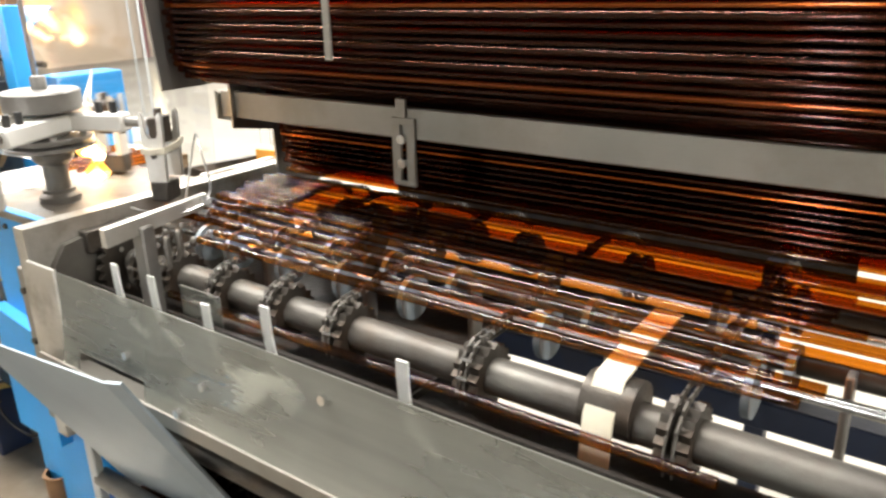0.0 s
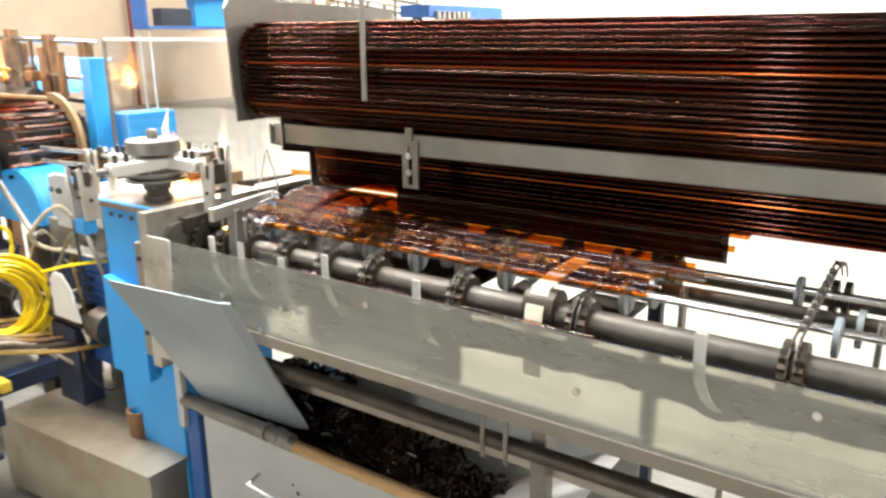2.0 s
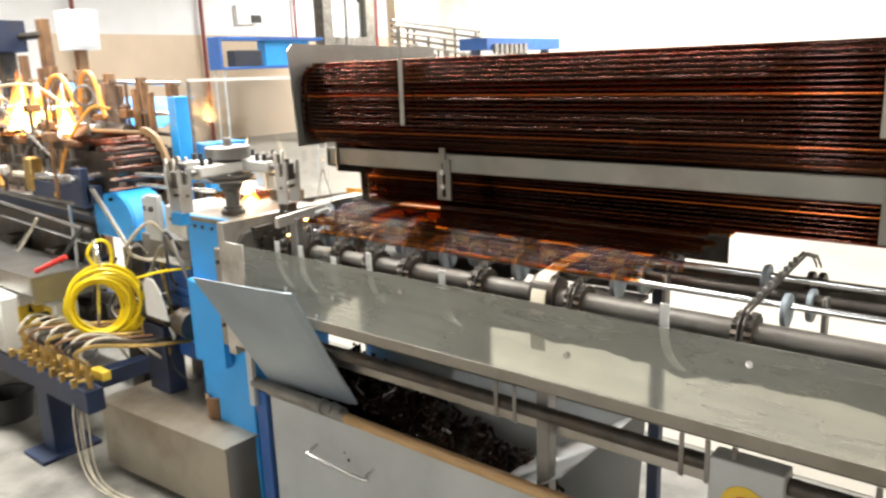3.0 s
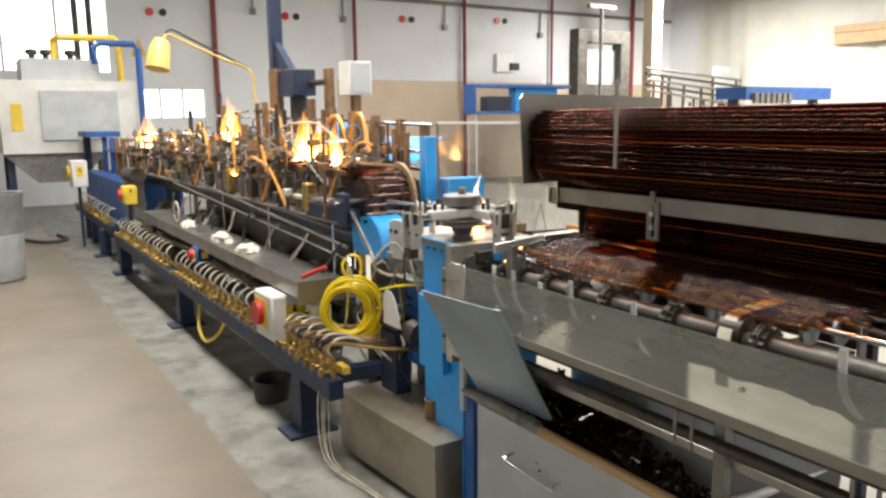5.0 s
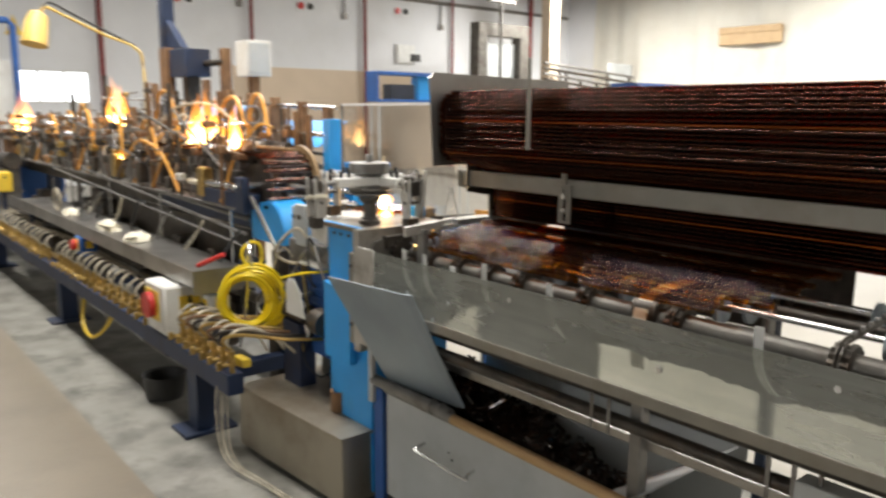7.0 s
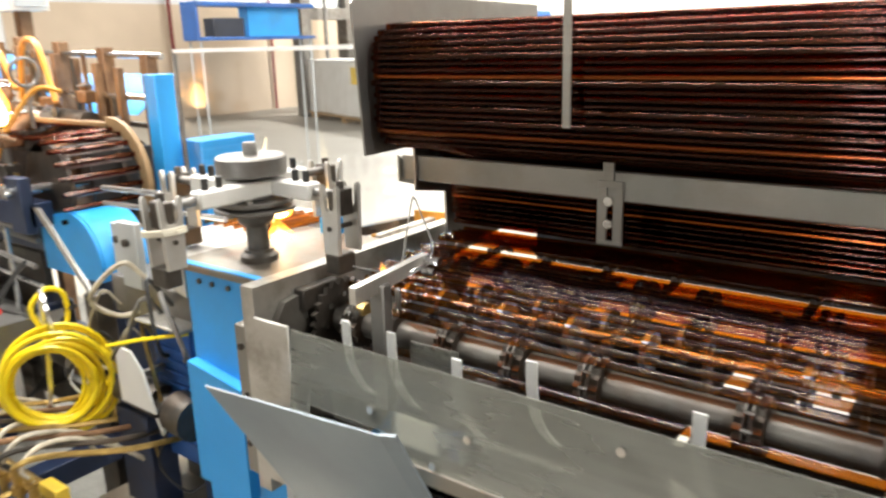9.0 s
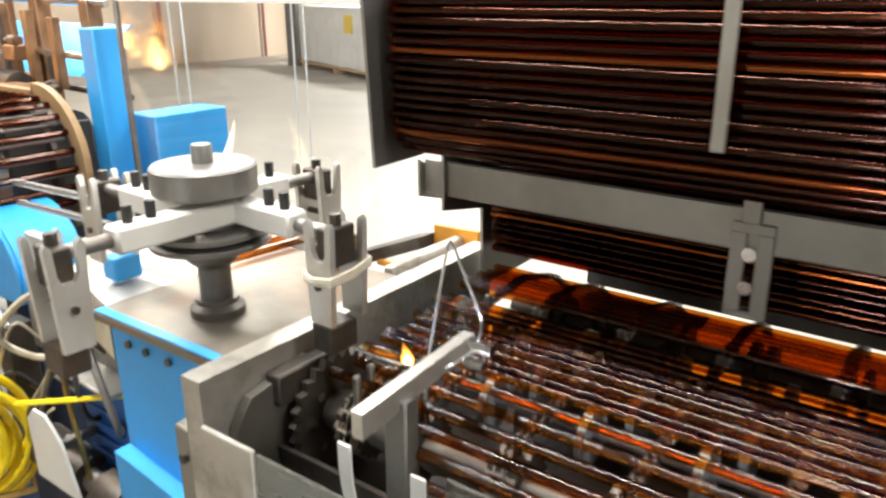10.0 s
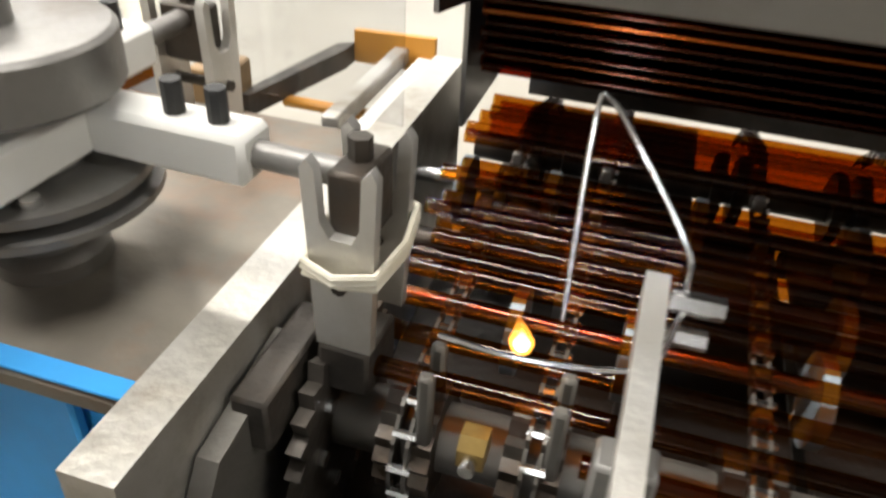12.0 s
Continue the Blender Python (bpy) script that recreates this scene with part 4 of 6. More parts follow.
CX, CY = -1.765, 1.02
ped = thing("pedestal", "grey turned pedestal under the carousel", "pedestal", (CX, CY, 1.178))
part("column", lathe(B(), [(0.046, 0), (0.046, 0.014), (0.04, 0.02), (0.036, 0.022), (0.036, 0.03)], 20), M["oily_shaft"], ped)
CZ = -0.022
car = thing("carousel", "four-armed tube transfer carousel with white arms", "carousel", (CX, CY, CZ))
part("flange", lathe(B(), [(0.04, 1.25), (0.07, 1.262), (0.098, 1.266), (0.098, 1.273), (0.07, 1.275), (0.07, 1.281), (0.092, 1.283), (0.092, 1.291), (0.04, 1.293), (0.04, 1.3)], 32), M["grey_metal"], car)
for q_ in range(4):
    fa = radians(45 + 90 * q_)
    part("flange_bolt", rod([(0.075 * math.cos(fa), 0.075 * math.sin(fa), 1.29), (0.075 * math.cos(fa), 0.075 * math.sin(fa), 1.299)], 0.008, 6), M["bright"], car)
part("shaft", lathe(B(), [(0.027, 1.13), (0.027, 1.25)], 18), M["oily_shaft"], car)
part("collar", lathe(B(), [(0.03, 1.225), (0.044, 1.238), (0.046, 1.252)], 18), M["oily_shaft"], car)
part("hub", lathe(B(), [(0.045, 1.294), (0.045, 1.34)], 20), M["grey_metal"], car)
part("top_disc", lathe(B(), [(0.06, 1.346), (0.08, 1.35), (0.084, 1.354), (0.084, 1.392), (0.08, 1.396), (0.02, 1.398)], 36), M["grey_metal"], car, "heavy dull grey steel disc")
part("knob", lathe(B(), [(0.017, 1.397), (0.017, 1.424), (0.015, 1.427)], 16), M["grey_metal"], car)
A0, STEP = -2.0, 0.042
for k in range(4):
    R = Matrix.Rotation(radians(90 * k), 4, "Z")

    def turned(b):
        b.transform(R)
        return b
    ab = turned(bx(-0.02, 0.185, 0.012, 0.054, 1.3, 1.34, bev=0.005))
    armp = part("arm", ab, M["white"], car, "white painted square arm")
    part("rod", turned(rod([(0.15, 0.033, 1.32), (0.27, 0.033, 1.32)], 0.011, 10)), M["grey_metal"], armp)
    for dx in (0.118, 0.155):
        part("set_screw", turned(rod([(dx, 0.033, 1.338), (dx, 0.033, 1.366)], 0.008, 8)), M["rubber"], armp)
    U = [(0.238, 1.34), (0.244, 1.19), (0.288, 1.19), (0.294, 1.34), (0.289, 1.347), (0.283, 1.34), (0.281, 1.3), (0.275, 1.288), (0.258, 1.288), (0.251, 1.3), (0.249, 1.34), (0.243, 1.347)]
    g_ = part("gripper", turned(slab(B(), U, "y", -0.004, 0.006)), M["alu"], car, "worn light metal gripper fork")
    part("jaw", turned(slab(B(), U, "y", 0.06, 0.07)), M["alu"], g_)
    part("jaw_block", turned(bx(0.252, 0.28, 0.006, 0.06, 1.275, 1.335)), M["dark"], g_)
    part("jaw_foot", turned(bx(0.245, 0.287, -0.006, 0.05, 1.145, 1.19)), M["dark"] if k != 2 else M["blue"], g_)
    part("pivot", turned(rod([(0.266, -0.009, 1.25), (0.266, 0.075, 1.25)], 0.006, 8)), M["dark"], g_)
    part("top_bolt", turned(rod([(0.266, 0.033, 1.335), (0.266, 0.033, 1.352)], 0.009, 6)), M["dark"], g_)
    if k == 0:
        coil = [(0.239 + 0.055 * (u_ in (1, 2)), -0.008 + 0.082 * (u_ in (2, 3)), 1.258 + 0.005 * n_ + 0.012 * (u_ in (2, 3))) for n_ in range(3) for u_ in range(4)]
        part("cord", turned(rod(bend(coil, 2), 0.003, 6)), M["cloth"], g_, "cream cord wound round the gripper")

# ---- the forming machine with its burners ----
fm = thing("forming_machine", "long dark blue glass forming machine with gas burners", "machine")
part("bed", bx(-9.8, -2.95, 1.12, 1.62, 0.98, 1.13), M["dark"], fm, "oily dark machine bed")
part("front_beam", bx(-4.4, -2.9, 1.09, 1.118, 1.0, 1.1), M["navy"], fm)
part("bed_plate", bx(-9.8, -3.0, 1.0, 1.12, 1.1, 1.118), M["grey_metal"], fm)
part("front_rail", bx(-8.3, -2.32, 0.6, 0.68, 0.34, 0.44), M["navy"], fm, "dark blue front rail")
part("front_rail", bx(-12.2, -8.9, 0.66, 0.74, 0.36, 0.46), M["navy"], fm)
part("rear_rail", bx(-9.8, -2.9, 1.5, 1.6, 0.3, 0.4), M["navy"], fm)
for x in (-2.82, -5.5, -8.2, -9.6):
    for y0_, z1 in ((0.62, 0.34), (1.2, 0.98)):
        part("leg", bx(x - 0.06, x + 0.06, y0_, y0_ + 0.12, 0.02, z1), M["navy"], fm)
        part("foot_plate", bx(x - 0.1, x + 0.1, y0_ - 0.08, y0_ + 0.2, 0, 0.02), M["navy"], fm)
    part("cross_beam", bx(x - 0.04, x + 0.04, 0.74, 1.2, 0.24, 0.32), M["navy"], fm)
for x in (-3.9, -6.6, -7.6):
    part("gearbox", bx(x - 0.25, x + 0.2, 0.8, 1.3, 0.12, 0.62, bev=0.02), M["dark"], fm, "oily dark drive housing")
part("kick_plate", bx(-6.4, -3.2, 1.15, 1.18, 0.34, 0.96), M["dark"], fm)
part("diagonal", rod([(-3.0, 1.06, 1.05), (-7.2, 1.02, 1.2)], 0.012), M["grey_metal"], fm)

# long stainless tray
ty = B()
slab(ty, [(-2.88, 0.68), (-2.88, 1.04), (-7.4, 1.04), (-7.4, 0.68)], "z", 0.78, 0.788)
slab(ty, [(-2.876, 0.676), (-2.876, 0.684), (-7.404, 0.684), (-7.404, 0.676)], "z", 0.74, 0.83)
slab(ty, [(-2.872, 0.676), (-2.872, 1.044), (-2.88, 1.044), (-2.88, 0.676)], "z", 0.7, 0.83)
tray = part("tray", ty, M["tray_steel"], fm, "long stainless drip tray")
for x in (-3.2, -5.0, -6.8):
    part("tray_leg", bx(x - 0.015, x + 0.015, 0.72, 0.75, 0.44, 0.78), M["navy"], fm)

# valves with looping hoses
vb = B()
lathe(vb, [(0.012, 0), (0.012, 0.03), (0.02, 0.034), (0.02, 0.06), (0.013, 0.064), (0.013, 0.09), (0.018, 0.094), (0.018, 0.105)], 8)
sweep(vb, [(0, 0, 0.045), (0, -0.05, 0.045)], 0.008, 6)
box(vb, -0.008, 0.008, -0.075, -0.05, 0.025, 0.065)
valve_me = mesh("valve", vb, M["brass"])
hb = rod(bend([(0, 0, 0), (0, -0.02, 0.05), (0, 0.03, 0.095), (0, 0.12, 0.085), (0, 0.22, 0.02), (0, 0.3, -0.06)], 5), 0.0072, 6)
loop_me = mesh("hose", hb, M["hose"])
hb = rod(bend([(0, 0, 0), (0.01, -0.03, 0.04), (0.02, 0.03, 0.1), (0.01, 0.14, 0.07), (0, 0.24, 0.0), (0, 0.3, -0.08)], 5), 0.0072, 6)
loop2_me = mesh("hose", hb, M["hose"])
r3 = random.Random(9)
xs = [-8.1 + 2.3 * k / 13 for k in range(14)] + [-5.4 + 2.05 * k / 15 for k in range(16)] + [-2.95 + 0.6 * k / 6 for k in range(7)]
xs += [-12.0 + 2.8 * k / 11 for k in range(12)]
for x in xs:
    y = 0.64 if x > -8.5 else 0.7
    o = new("valve", valve_me)
    o.parent, o.location, o.rotation_euler = fm, (x, y, 0.44), (r3.uniform(-0.1, 0.1), 0, r3.uniform(-0.3, 0.3))
    o = new("hose", loop_me if r3.random() < 0.5 else loop2_me)
    o.parent, o.location = fm, (x, y, 0.545)
    o.rotation_euler = (r3.uniform(-0.12, 0.12), 0, r3.uniform(-0.25, 0.25))
part("manifold", rod([(-8.2, 0.7, 0.46), (-5.7, 0.7, 0.46)], 0.02), M["brass"], fm)
part("manifold", rod([(-5.5, 0.7, 0.46), (-2.4, 0.7, 0.46)], 0.02), M["brass"], fm)
part("cover_strip", bx(-4.7, -3.4, 0.8, 0.83, 0.58, 0.6), M["white"], fm, "white painted strip")

# bent burner pipes at the near end
for k in range(7):
    x = -2.86 + k * 0.085
    part("feed_pipe", rod(bend([(x, 0.64, 0.55), (x - 0.01, 0.6, 0.6), (x + 0.05, 0.66, 0.63), (x + 0.16, 0.85, 0.6), (x + 0.22, 1.05, 0.58)], 5), 0.0085, 6), M[("brass", "rust", "dark")[k % 3]], fm)
part("label_block", bx(-2.42, -2.32, 0.68, 0.72, 0.46, 0.5), M["yellow_box"], fm)
for k, (dx, dy) in enumerate(((0, 0), (0.03, 0.05), (-0.03, 0.08), (0.02, 0.12))):
    part("cable", rod(bend([(-2.5 + dx, 0.66, 0.46), (-2.42 + dx, 0.58 + dy * 0.4, 0.3), (-2.3 + dx, 0.56 + dy * 0.3, 0.06), (-2.0 + dx * 2, 0.62 + dy * 0.2, 0.016), (-1.55, 0.66 + dy * 0.3, 0.014)], 6), 0.0032, 6), M["hose"], fm, "pale cable running to the floor")
part("cable", rod(bend([(-4.9, 0.66, 0.36), (-4.75, 0.6, 0.16), (-4.55, 0.6, 0.1), (-4.4, 0.66, 0.2), (-4.3, 0.7, 0.36)], 6), 0.012, 6), M["yellow_box"], fm)
mo = part("motor", rod([(-2.42, 0.98, 0.69), (-2.2, 0.97, 0.69)], 0.05, 16), M["dark"], fm, "dark round drive motor")
part("coupling", rod([(-2.2, 0.97, 0.69), (-2.04, 0.96, 0.685)], 0.028, 12), M["grey_metal"], mo)
part("coupling", rod([(-2.12, 0.965, 0.687), (-2.03, 0.96, 0.685)], 0.062, 16), M["dark"], mo)
part("motor_bracket", bx(-2.4, -2.24, 0.93, 1.02, 0.3, 0.645), M["navy"], fm)


# switch boxes
def switch_box(at, size, body, knob, label, stand):
    b_ = thing("switch_box", label, "switch box", at, "switch boxes")
    w_, d_, h_ = size
    part("body", bx(-w_ / 2, w_ / 2, -d_ / 2, d_ / 2, 0, h_, bev=0.012), M[body], b_)
    part("knob", rod([(-0.1 * w_, -d_ / 2, h_ * 0.55), (-0.1 * w_, -d_ / 2 - 0.04, h_ * 0.55)], min(w_, h_) * 0.26, 14), M[knob], b_, "red rotary knob")
    part("knob_plate", bx(-0.42 * w_, 0.25 * w_, -d_ / 2 - 0.006, -d_ / 2, h_ * 0.25, h_ * 0.85), M["yellow_box"], b_)
    part("label_plate", bx(w_ / 2, w_ / 2 + 0.003, -d_ * 0.2, d_ * 0.22, h_ * 0.4, h_ * 0.78, bev=0.001), M["yellow_box"], b_, "yellow warning label")
    part("bolt_mark", slab(B(), [(0.01, 0.0), (0.0, 0.04), (0.012, 0.04), (-0.004, 0.09), (-0.016, 0.045), (-0.004, 0.045)], "x", w_ / 2 + 0.003, w_ / 2 + 0.0045), M["rubber"], b_).location = (0, 0.004, h_ * 0.48)
    part("stand", bx(-0.02, 0.02, -0.02, 0.02, stand - at[2], 0), M["navy"], b_)
    return b_


switch_box((-3.2, 0.72, 0.455), (0.3, 0.27, 0.27), "white", "red", "white switch box with red knob and yellow label", 0.44)
switch_box((-2.98, 0.84, 0.52), (0.1, 0.12, 0.15), "white", "rubber", "small white junction box beside the hose", 0.4)
switch_box((-5.0, 0.72, 0.6), (0.16, 0.12, 0.14), "blue_mid", "red", "small teal switch box with red button", 0.44)
switch_box((-7.9, 0.72, 0.82), (0.2, 0.14, 0.2), "yellow_box", "red", "yellow emergency stop box with red button", 0.44)
switch_box((-10.6, 0.55, 0.84), (0.34, 0.2, 0.36), "white", "yellow_box", "white switch box with a large yellow switch", 0.0)

# yellow air hose coil
ahc = thing("air_hose", "coiled bright yellow air hose hung on a hook", "hose")
for k in range(13):
    pts = []
    rr, cy, cz = 0.128 + r3.uniform(-0.022, 0.03), 0.82 + r3.uniform(-0.03, 0.03), 0.735 + r3.uniform(-0.025, 0.02)
    tl = r3.uniform(-0.12, 0.12)
    for s_ in range(29):
        an = 2 * math.pi * s_ / 28 + 1.6
        pts.append((-2.52 + 0.5 * rr * math.cos(an) + 0.006 * (k - 5) + tl * 0.12 * math.sin(an), cy + rr * math.cos(an) * 0.85, cz + rr * math.sin(an)))
    part("coil_turn", rod(pts, 0.0075, 7), M["yellow"], ahc)
part("tail", rod(bend([(-2.54, 0.83, 0.87), (-2.55, 0.8, 0.96), (-2.55, 0.85, 1.01), (-2.55, 0.9, 0.98), (-2.55, 0.9, 0.9), (-2.54, 0.86, 0.86)], 6), 0.008, 7), M["yellow"], ahc)
part("hook", rod(bend([(-2.7, 0.84, 0.44), (-2.6, 0.84, 0.7), (-2.57, 0.84, 0.98), (-2.53, 0.83, 1.0), (-2.5, 0.82, 0.96), (-2.5, 0.83, 0.885)], 4), 0.008, 6), M["bright"], ahc)
part("valve", rod([(-2.86, 0.7, 0.86), (-2.72, 0.78, 0.93)], 0.012, 8), M["red"], ahc, "red valve lever")

# chain conveyor: wheel, curved tan guide and amber pieces
WX, WZ, WR = -2.95, 1.24, 0.165
wh = thing("chain_wheel", "dark chain wheel carrying amber glass pieces", "wheel", (WX, 0, WZ))
for y0_ in (1.1, 1.3):
    part("side_disc", rod([(0, y0_, 0), (0, y0_ + 0.016, 0)], WR * 0.93, 28), M["dark"], wh)
part("axle", rod([(0, 0.95, 0), (0, 1.55, 0)], 0.018, 10), M["bright"], wh)
for k in range(14):
    gt = B()
    a0, a1 = radians(95 - 11 * k), radians(95 - 11 * (k + 1))
    for a_, b_ in ((a0, a1),):
        slab(gt, [(WR * 1.02 * math.cos(a_), WR * 1.02 * math.sin(a_)), (WR * 1.3 * math.cos(a_), WR * 1.3 * math.sin(a_)), (WR * 1.3 * math.cos(b_), WR * 1.3 * math.sin(b_)), (WR * 1.02 * math.cos(b_), WR * 1.02 * math.sin(b_))], "y", 1.345, 1.365)
    part("guide_segment", gt, M["tan"], wh, "curved tan guide rail")
for k in range(9):
    an = radians(100 - 17 * k)
    c_, s_ = math.cos(an) * WR * 1.05, math.sin(an) * WR * 1.05
    part("glass_piece", rod([(c_, 1.06, s_), (c_, 1.36, s_)], 0.009, 8), M["amber_pile"], wh)
    part("cross_rod", rod([(c_ * 0.93, 1.11, s_ * 0.93 - 0.012), (c_ * 0.93, 1.34, s_ * 0.93 - 0.012)], 0.005, 6), M["grey_metal"], wh)
tt_ = WZ + WR
for k in range(40):
    x = WX - 0.06 - k * 0.047
    part("glass_piece", rod([(x, 1.05, tt_ + 0.008), (x, 1.36, tt_ + 0.008)], 0.009, 7), M["amber"], fm)
for y0_ in (1.1, 1.3):
    part("conveyor_side", bx(-9.6, WX, y0_, y0_ + 0.02, tt_ - 0.05, tt_ - 0.004), M["dark"], fm)
part("conveyor_guide", bx(-5.2, WX, 1.345, 1.365, tt_ - 0.02, tt_ + 0.03), M["tan"], fm)
for x in (-3.4, -4.6, -5.8, -7.0, -8.2, -9.4):
    part("conveyor_post", bx(x - 0.025, x + 0.025, 1.15, 1.27, 1.13, tt_ - 0.05), M["dark"], fm)
part("wheel_bearing", bx(WX - 0.05, WX + 0.05, 1.5, 1.56, 1.1, WZ + 0.05), M["navy"], fm)
part("wheel_bearing", bx(WX - 0.05, WX + 0.05, 0.98, 1.02, 1.1, WZ + 0.05), M["navy"], fm)
part("chute_bracket", bx(-3.5, -2.9, 1.0, 1.08, 1.118, 1.2), M["navy"], fm)
part("strut", slab(B(), [(-2.85, 1.2), (-2.82, 1.2), (-2.55, 0.95), (-2.58, 0.95)], "y", 0.99, 1.002), M["bright"], fm)
part("strut_foot", bx(-2.6, -2.54, 0.985, 1.05, 0.6, 0.95), M["dark"], fm)

gd = thing("guard", "bright blue curved sheet guard under the wheel", "guard")
gc = [(-3.0, 0.95), (-3.0, 1.13)] + [(-2.8 + 0.17 * math.cos(radians(q)), 1.0 + 0.17 * math.sin(radians(q))) for q in range(110, -30, -14)] + [(-2.7, 0.95)]
part("sheet", slab(B(), gc, "y", 1.075, 1.085), M["blue"], gd)
part("rim", slab(B(), gc[1:] + [(x + 0.004, z + 0.004) for x, z in gc[:0:-1]], "y", 1.085, 1.25), M["blue"], gd)
part("bracket", bx(-2.98, -2.9, 1.2, 1.3, 0.6, 0.96), M["navy"], gd)
part("stand", bx(-3.0, -2.88, 1.15, 1.35, 0, 0.6), M["dark"], gd)

gp2 = thing("blue_guard_post", "tall bright blue guard post with a box foot", "guard")
part("post", bx(-2.84, -2.77, 1.44, 1.52, 0.9, 1.6), M["blue"], gp2)
part("box", bx(-2.8, -2.67, 1.53, 1.78, 0.02, 1.36), M["blue"], gp2)
part("mesh_panel", bx(-2.86, -2.84, 1.2, 1.44, 1.1, 1.35), M["rubber"], gp2, "black perforated panel")

ac = thing("acrylic_screen", "clear hazy acrylic safety screen with a white top edge", "screen")
AX, AY, BX_, BY_ = -2.64, 1.446, -1.565, 1.32
part("sheet", slab(B(), [(AX, AY - 0.002), (BX_, BY_ - 0.002), (BX_, BY_ + 0.002), (AX, AY + 0.002)], "z", 1.2, 1.672), M["acrylic"], ac).visible_shadow = False
part("edge", slab(B(), [(AX, AY - 0.006), (BX_, BY_ - 0.006), (BX_, BY_ + 0.006), (AX, AY + 0.006)], "z", 1.672, 1.684), M["plastic_white"], ac)
part("post", bx(AX - 0.012, AX, AY - 0.008, AY + 0.008, 1.18, 1.684), M["grey_metal"], ac)
part("foot", bx(AX - 0.03, AX + 0.02, AY - 0.02, AY + 0.02, 0, 1.18), M["dark"], ac)

# brackets, boxes and hoses between the wheel and the blue cabinet
tg = thing("transfer_gear", "cluttered brackets, boxes and hoses beside the blue cabinet", "machine")
part("stand", bx(-2.5, -2.1, 1.08, 1.3, 0, 0.06), M["dark"], tg)
part("column", bx(-2.36, -2.26, 1.12, 1.22, 0.06, 0.98), M["grey_metal"], tg)
part("gear_box", bx(-2.5, -2.05, 1.03, 1.28, 0.9, 1.02), M["grey_metal"], tg, "oily grey gear box")
part("lower_box", bx(-2.06, -1.96, 1.0, 1.1, 0.45, 0.72), M["blue_mid"], tg, "blue painted lower box")
part("column", bx(-2.12, -2.06, 1.02, 1.08, 0.06, 0.45), M["navy"], tg)
for x, y, z, w_, h_ in ((-2.46, 1.06, 1.02, 0.035, 0.16), (-2.36, 1.03, 1.0, 0.05, 0.2), (-2.25, 1.08, 1.02, 0.03, 0.12), (-2.12, 1.05, 1.02, 0.04, 0.1)):
    part("bracket", bx(x - w_, x + w_, y - 0.012, y + 0.012, z, z + h_, bev=0.003), M["greysheet"], tg, "pale grey slotted bracket")
    part("bolt", rod([(x, y - 0.012, z + h_ * 0.7), (x, y - 0.024, z + h_ * 0.7)], 0.012, 8), M["dark"], tg)
for z in (1.22, 1.27):
    part("cross_shaft", rod([(-2.6, 1.1, z), (-2.02, 1.12, z + 0.01)], 0.009, 8), M["bright"], tg)
rg = random.Random(61)
for k in range(16):
    x, z = rg.uniform(-2.55, -2.05), rg.uniform(0.62, 1.05)
    dx, dz = rg.uniform(-0.2, 0.2), rg.uniform(-0.3, -0.1)
    part("hose", rod(bend([(x, 1.03, z), (x + dx * 0.2, 0.98, z + 0.05), (x + dx, 0.95, z + dz * 0.6), (x + dx * 0.6, 0.99, z + dz), (x + dx * 0.3, 1.04, z + dz * 0.9)], 5), rg.choice((0.004, 0.006, 0.008)), 6), M[rg.choice(("rubber", "hose", "plastic_white", "grey_metal", "rubber", "brass"))], tg)
part("hose", rod(bend([(-2.34, 0.9, 0.86), (-2.2, 0.93, 0.9), (-2.08, 1.0, 0.92)], 5), 0.006, 6), M["yellow"], tg, "yellow air hose")

# rear rack with heat-browned posts
rk = thing("rear_rack", "rack of heat-browned steel posts and rails", "rack")
for k, x in enumerate((-3.05, -3.35, -3.7, -4.05, -4.4, -4.8, -5.3, -5.9, -6.5, -7.2)):
    zt = 1.67 + (0.03 * k if k < 5 else 0.2 * (k % 2))
    part("post", bx(x - 0.025, x + 0.025, 1.58, 1.63, 1.13, zt), M["rust"], rk)
for y0_, z_ in ((1.6, 1.66), (1.57, 1.5), (1.64, 1.38), (1.57, 1.28)):
    part("rail", rod([(-7.4, y0_, z_ + 0.1), (-4.4, y0_, z_ + 0.04), (-2.95, y0_, z_)], 0.012, 8), M["bright"] if z_ > 1.4 else M["dark"], rk)
for k in range(9):
    x = -3.15 - k * 0.16
    part("bar", bx(x - 0.05, x - 0.02, 1.54, 1.57, 1.4, 1.62 + 0.02 * k), M["rust"], rk)
part("cylinder", rod([(-4.0, 1.5, 1.42), (-3.35, 1.5, 1.4)], 0.05, 14), M["dark"], rk)
part("cylinder", rod([(-3.3, 1.47, 1.3), (-3.0, 1.47, 1.3)], 0.06, 14), M["dark"], rk)
part("tilted_sheet", slab(B(), [(1.68, 1.42), (1.69, 1.42), (1.9, 1.58), (1.89, 1.58)], "x", -4.3, -3.3), M["blue"], rk, "tilted pale blue sheet")
part("tilted_sheet", slab(B(), [(1.66, 1.56), (1.67, 1.56), (1.9, 1.68), (1.89, 1.68)], "x", -5.6, -4.5), M["blue"], rk)
part("beam", bx(-7.4, -2.95, 1.6, 1.66, 1.13, 1.2), M["dark"], rk)


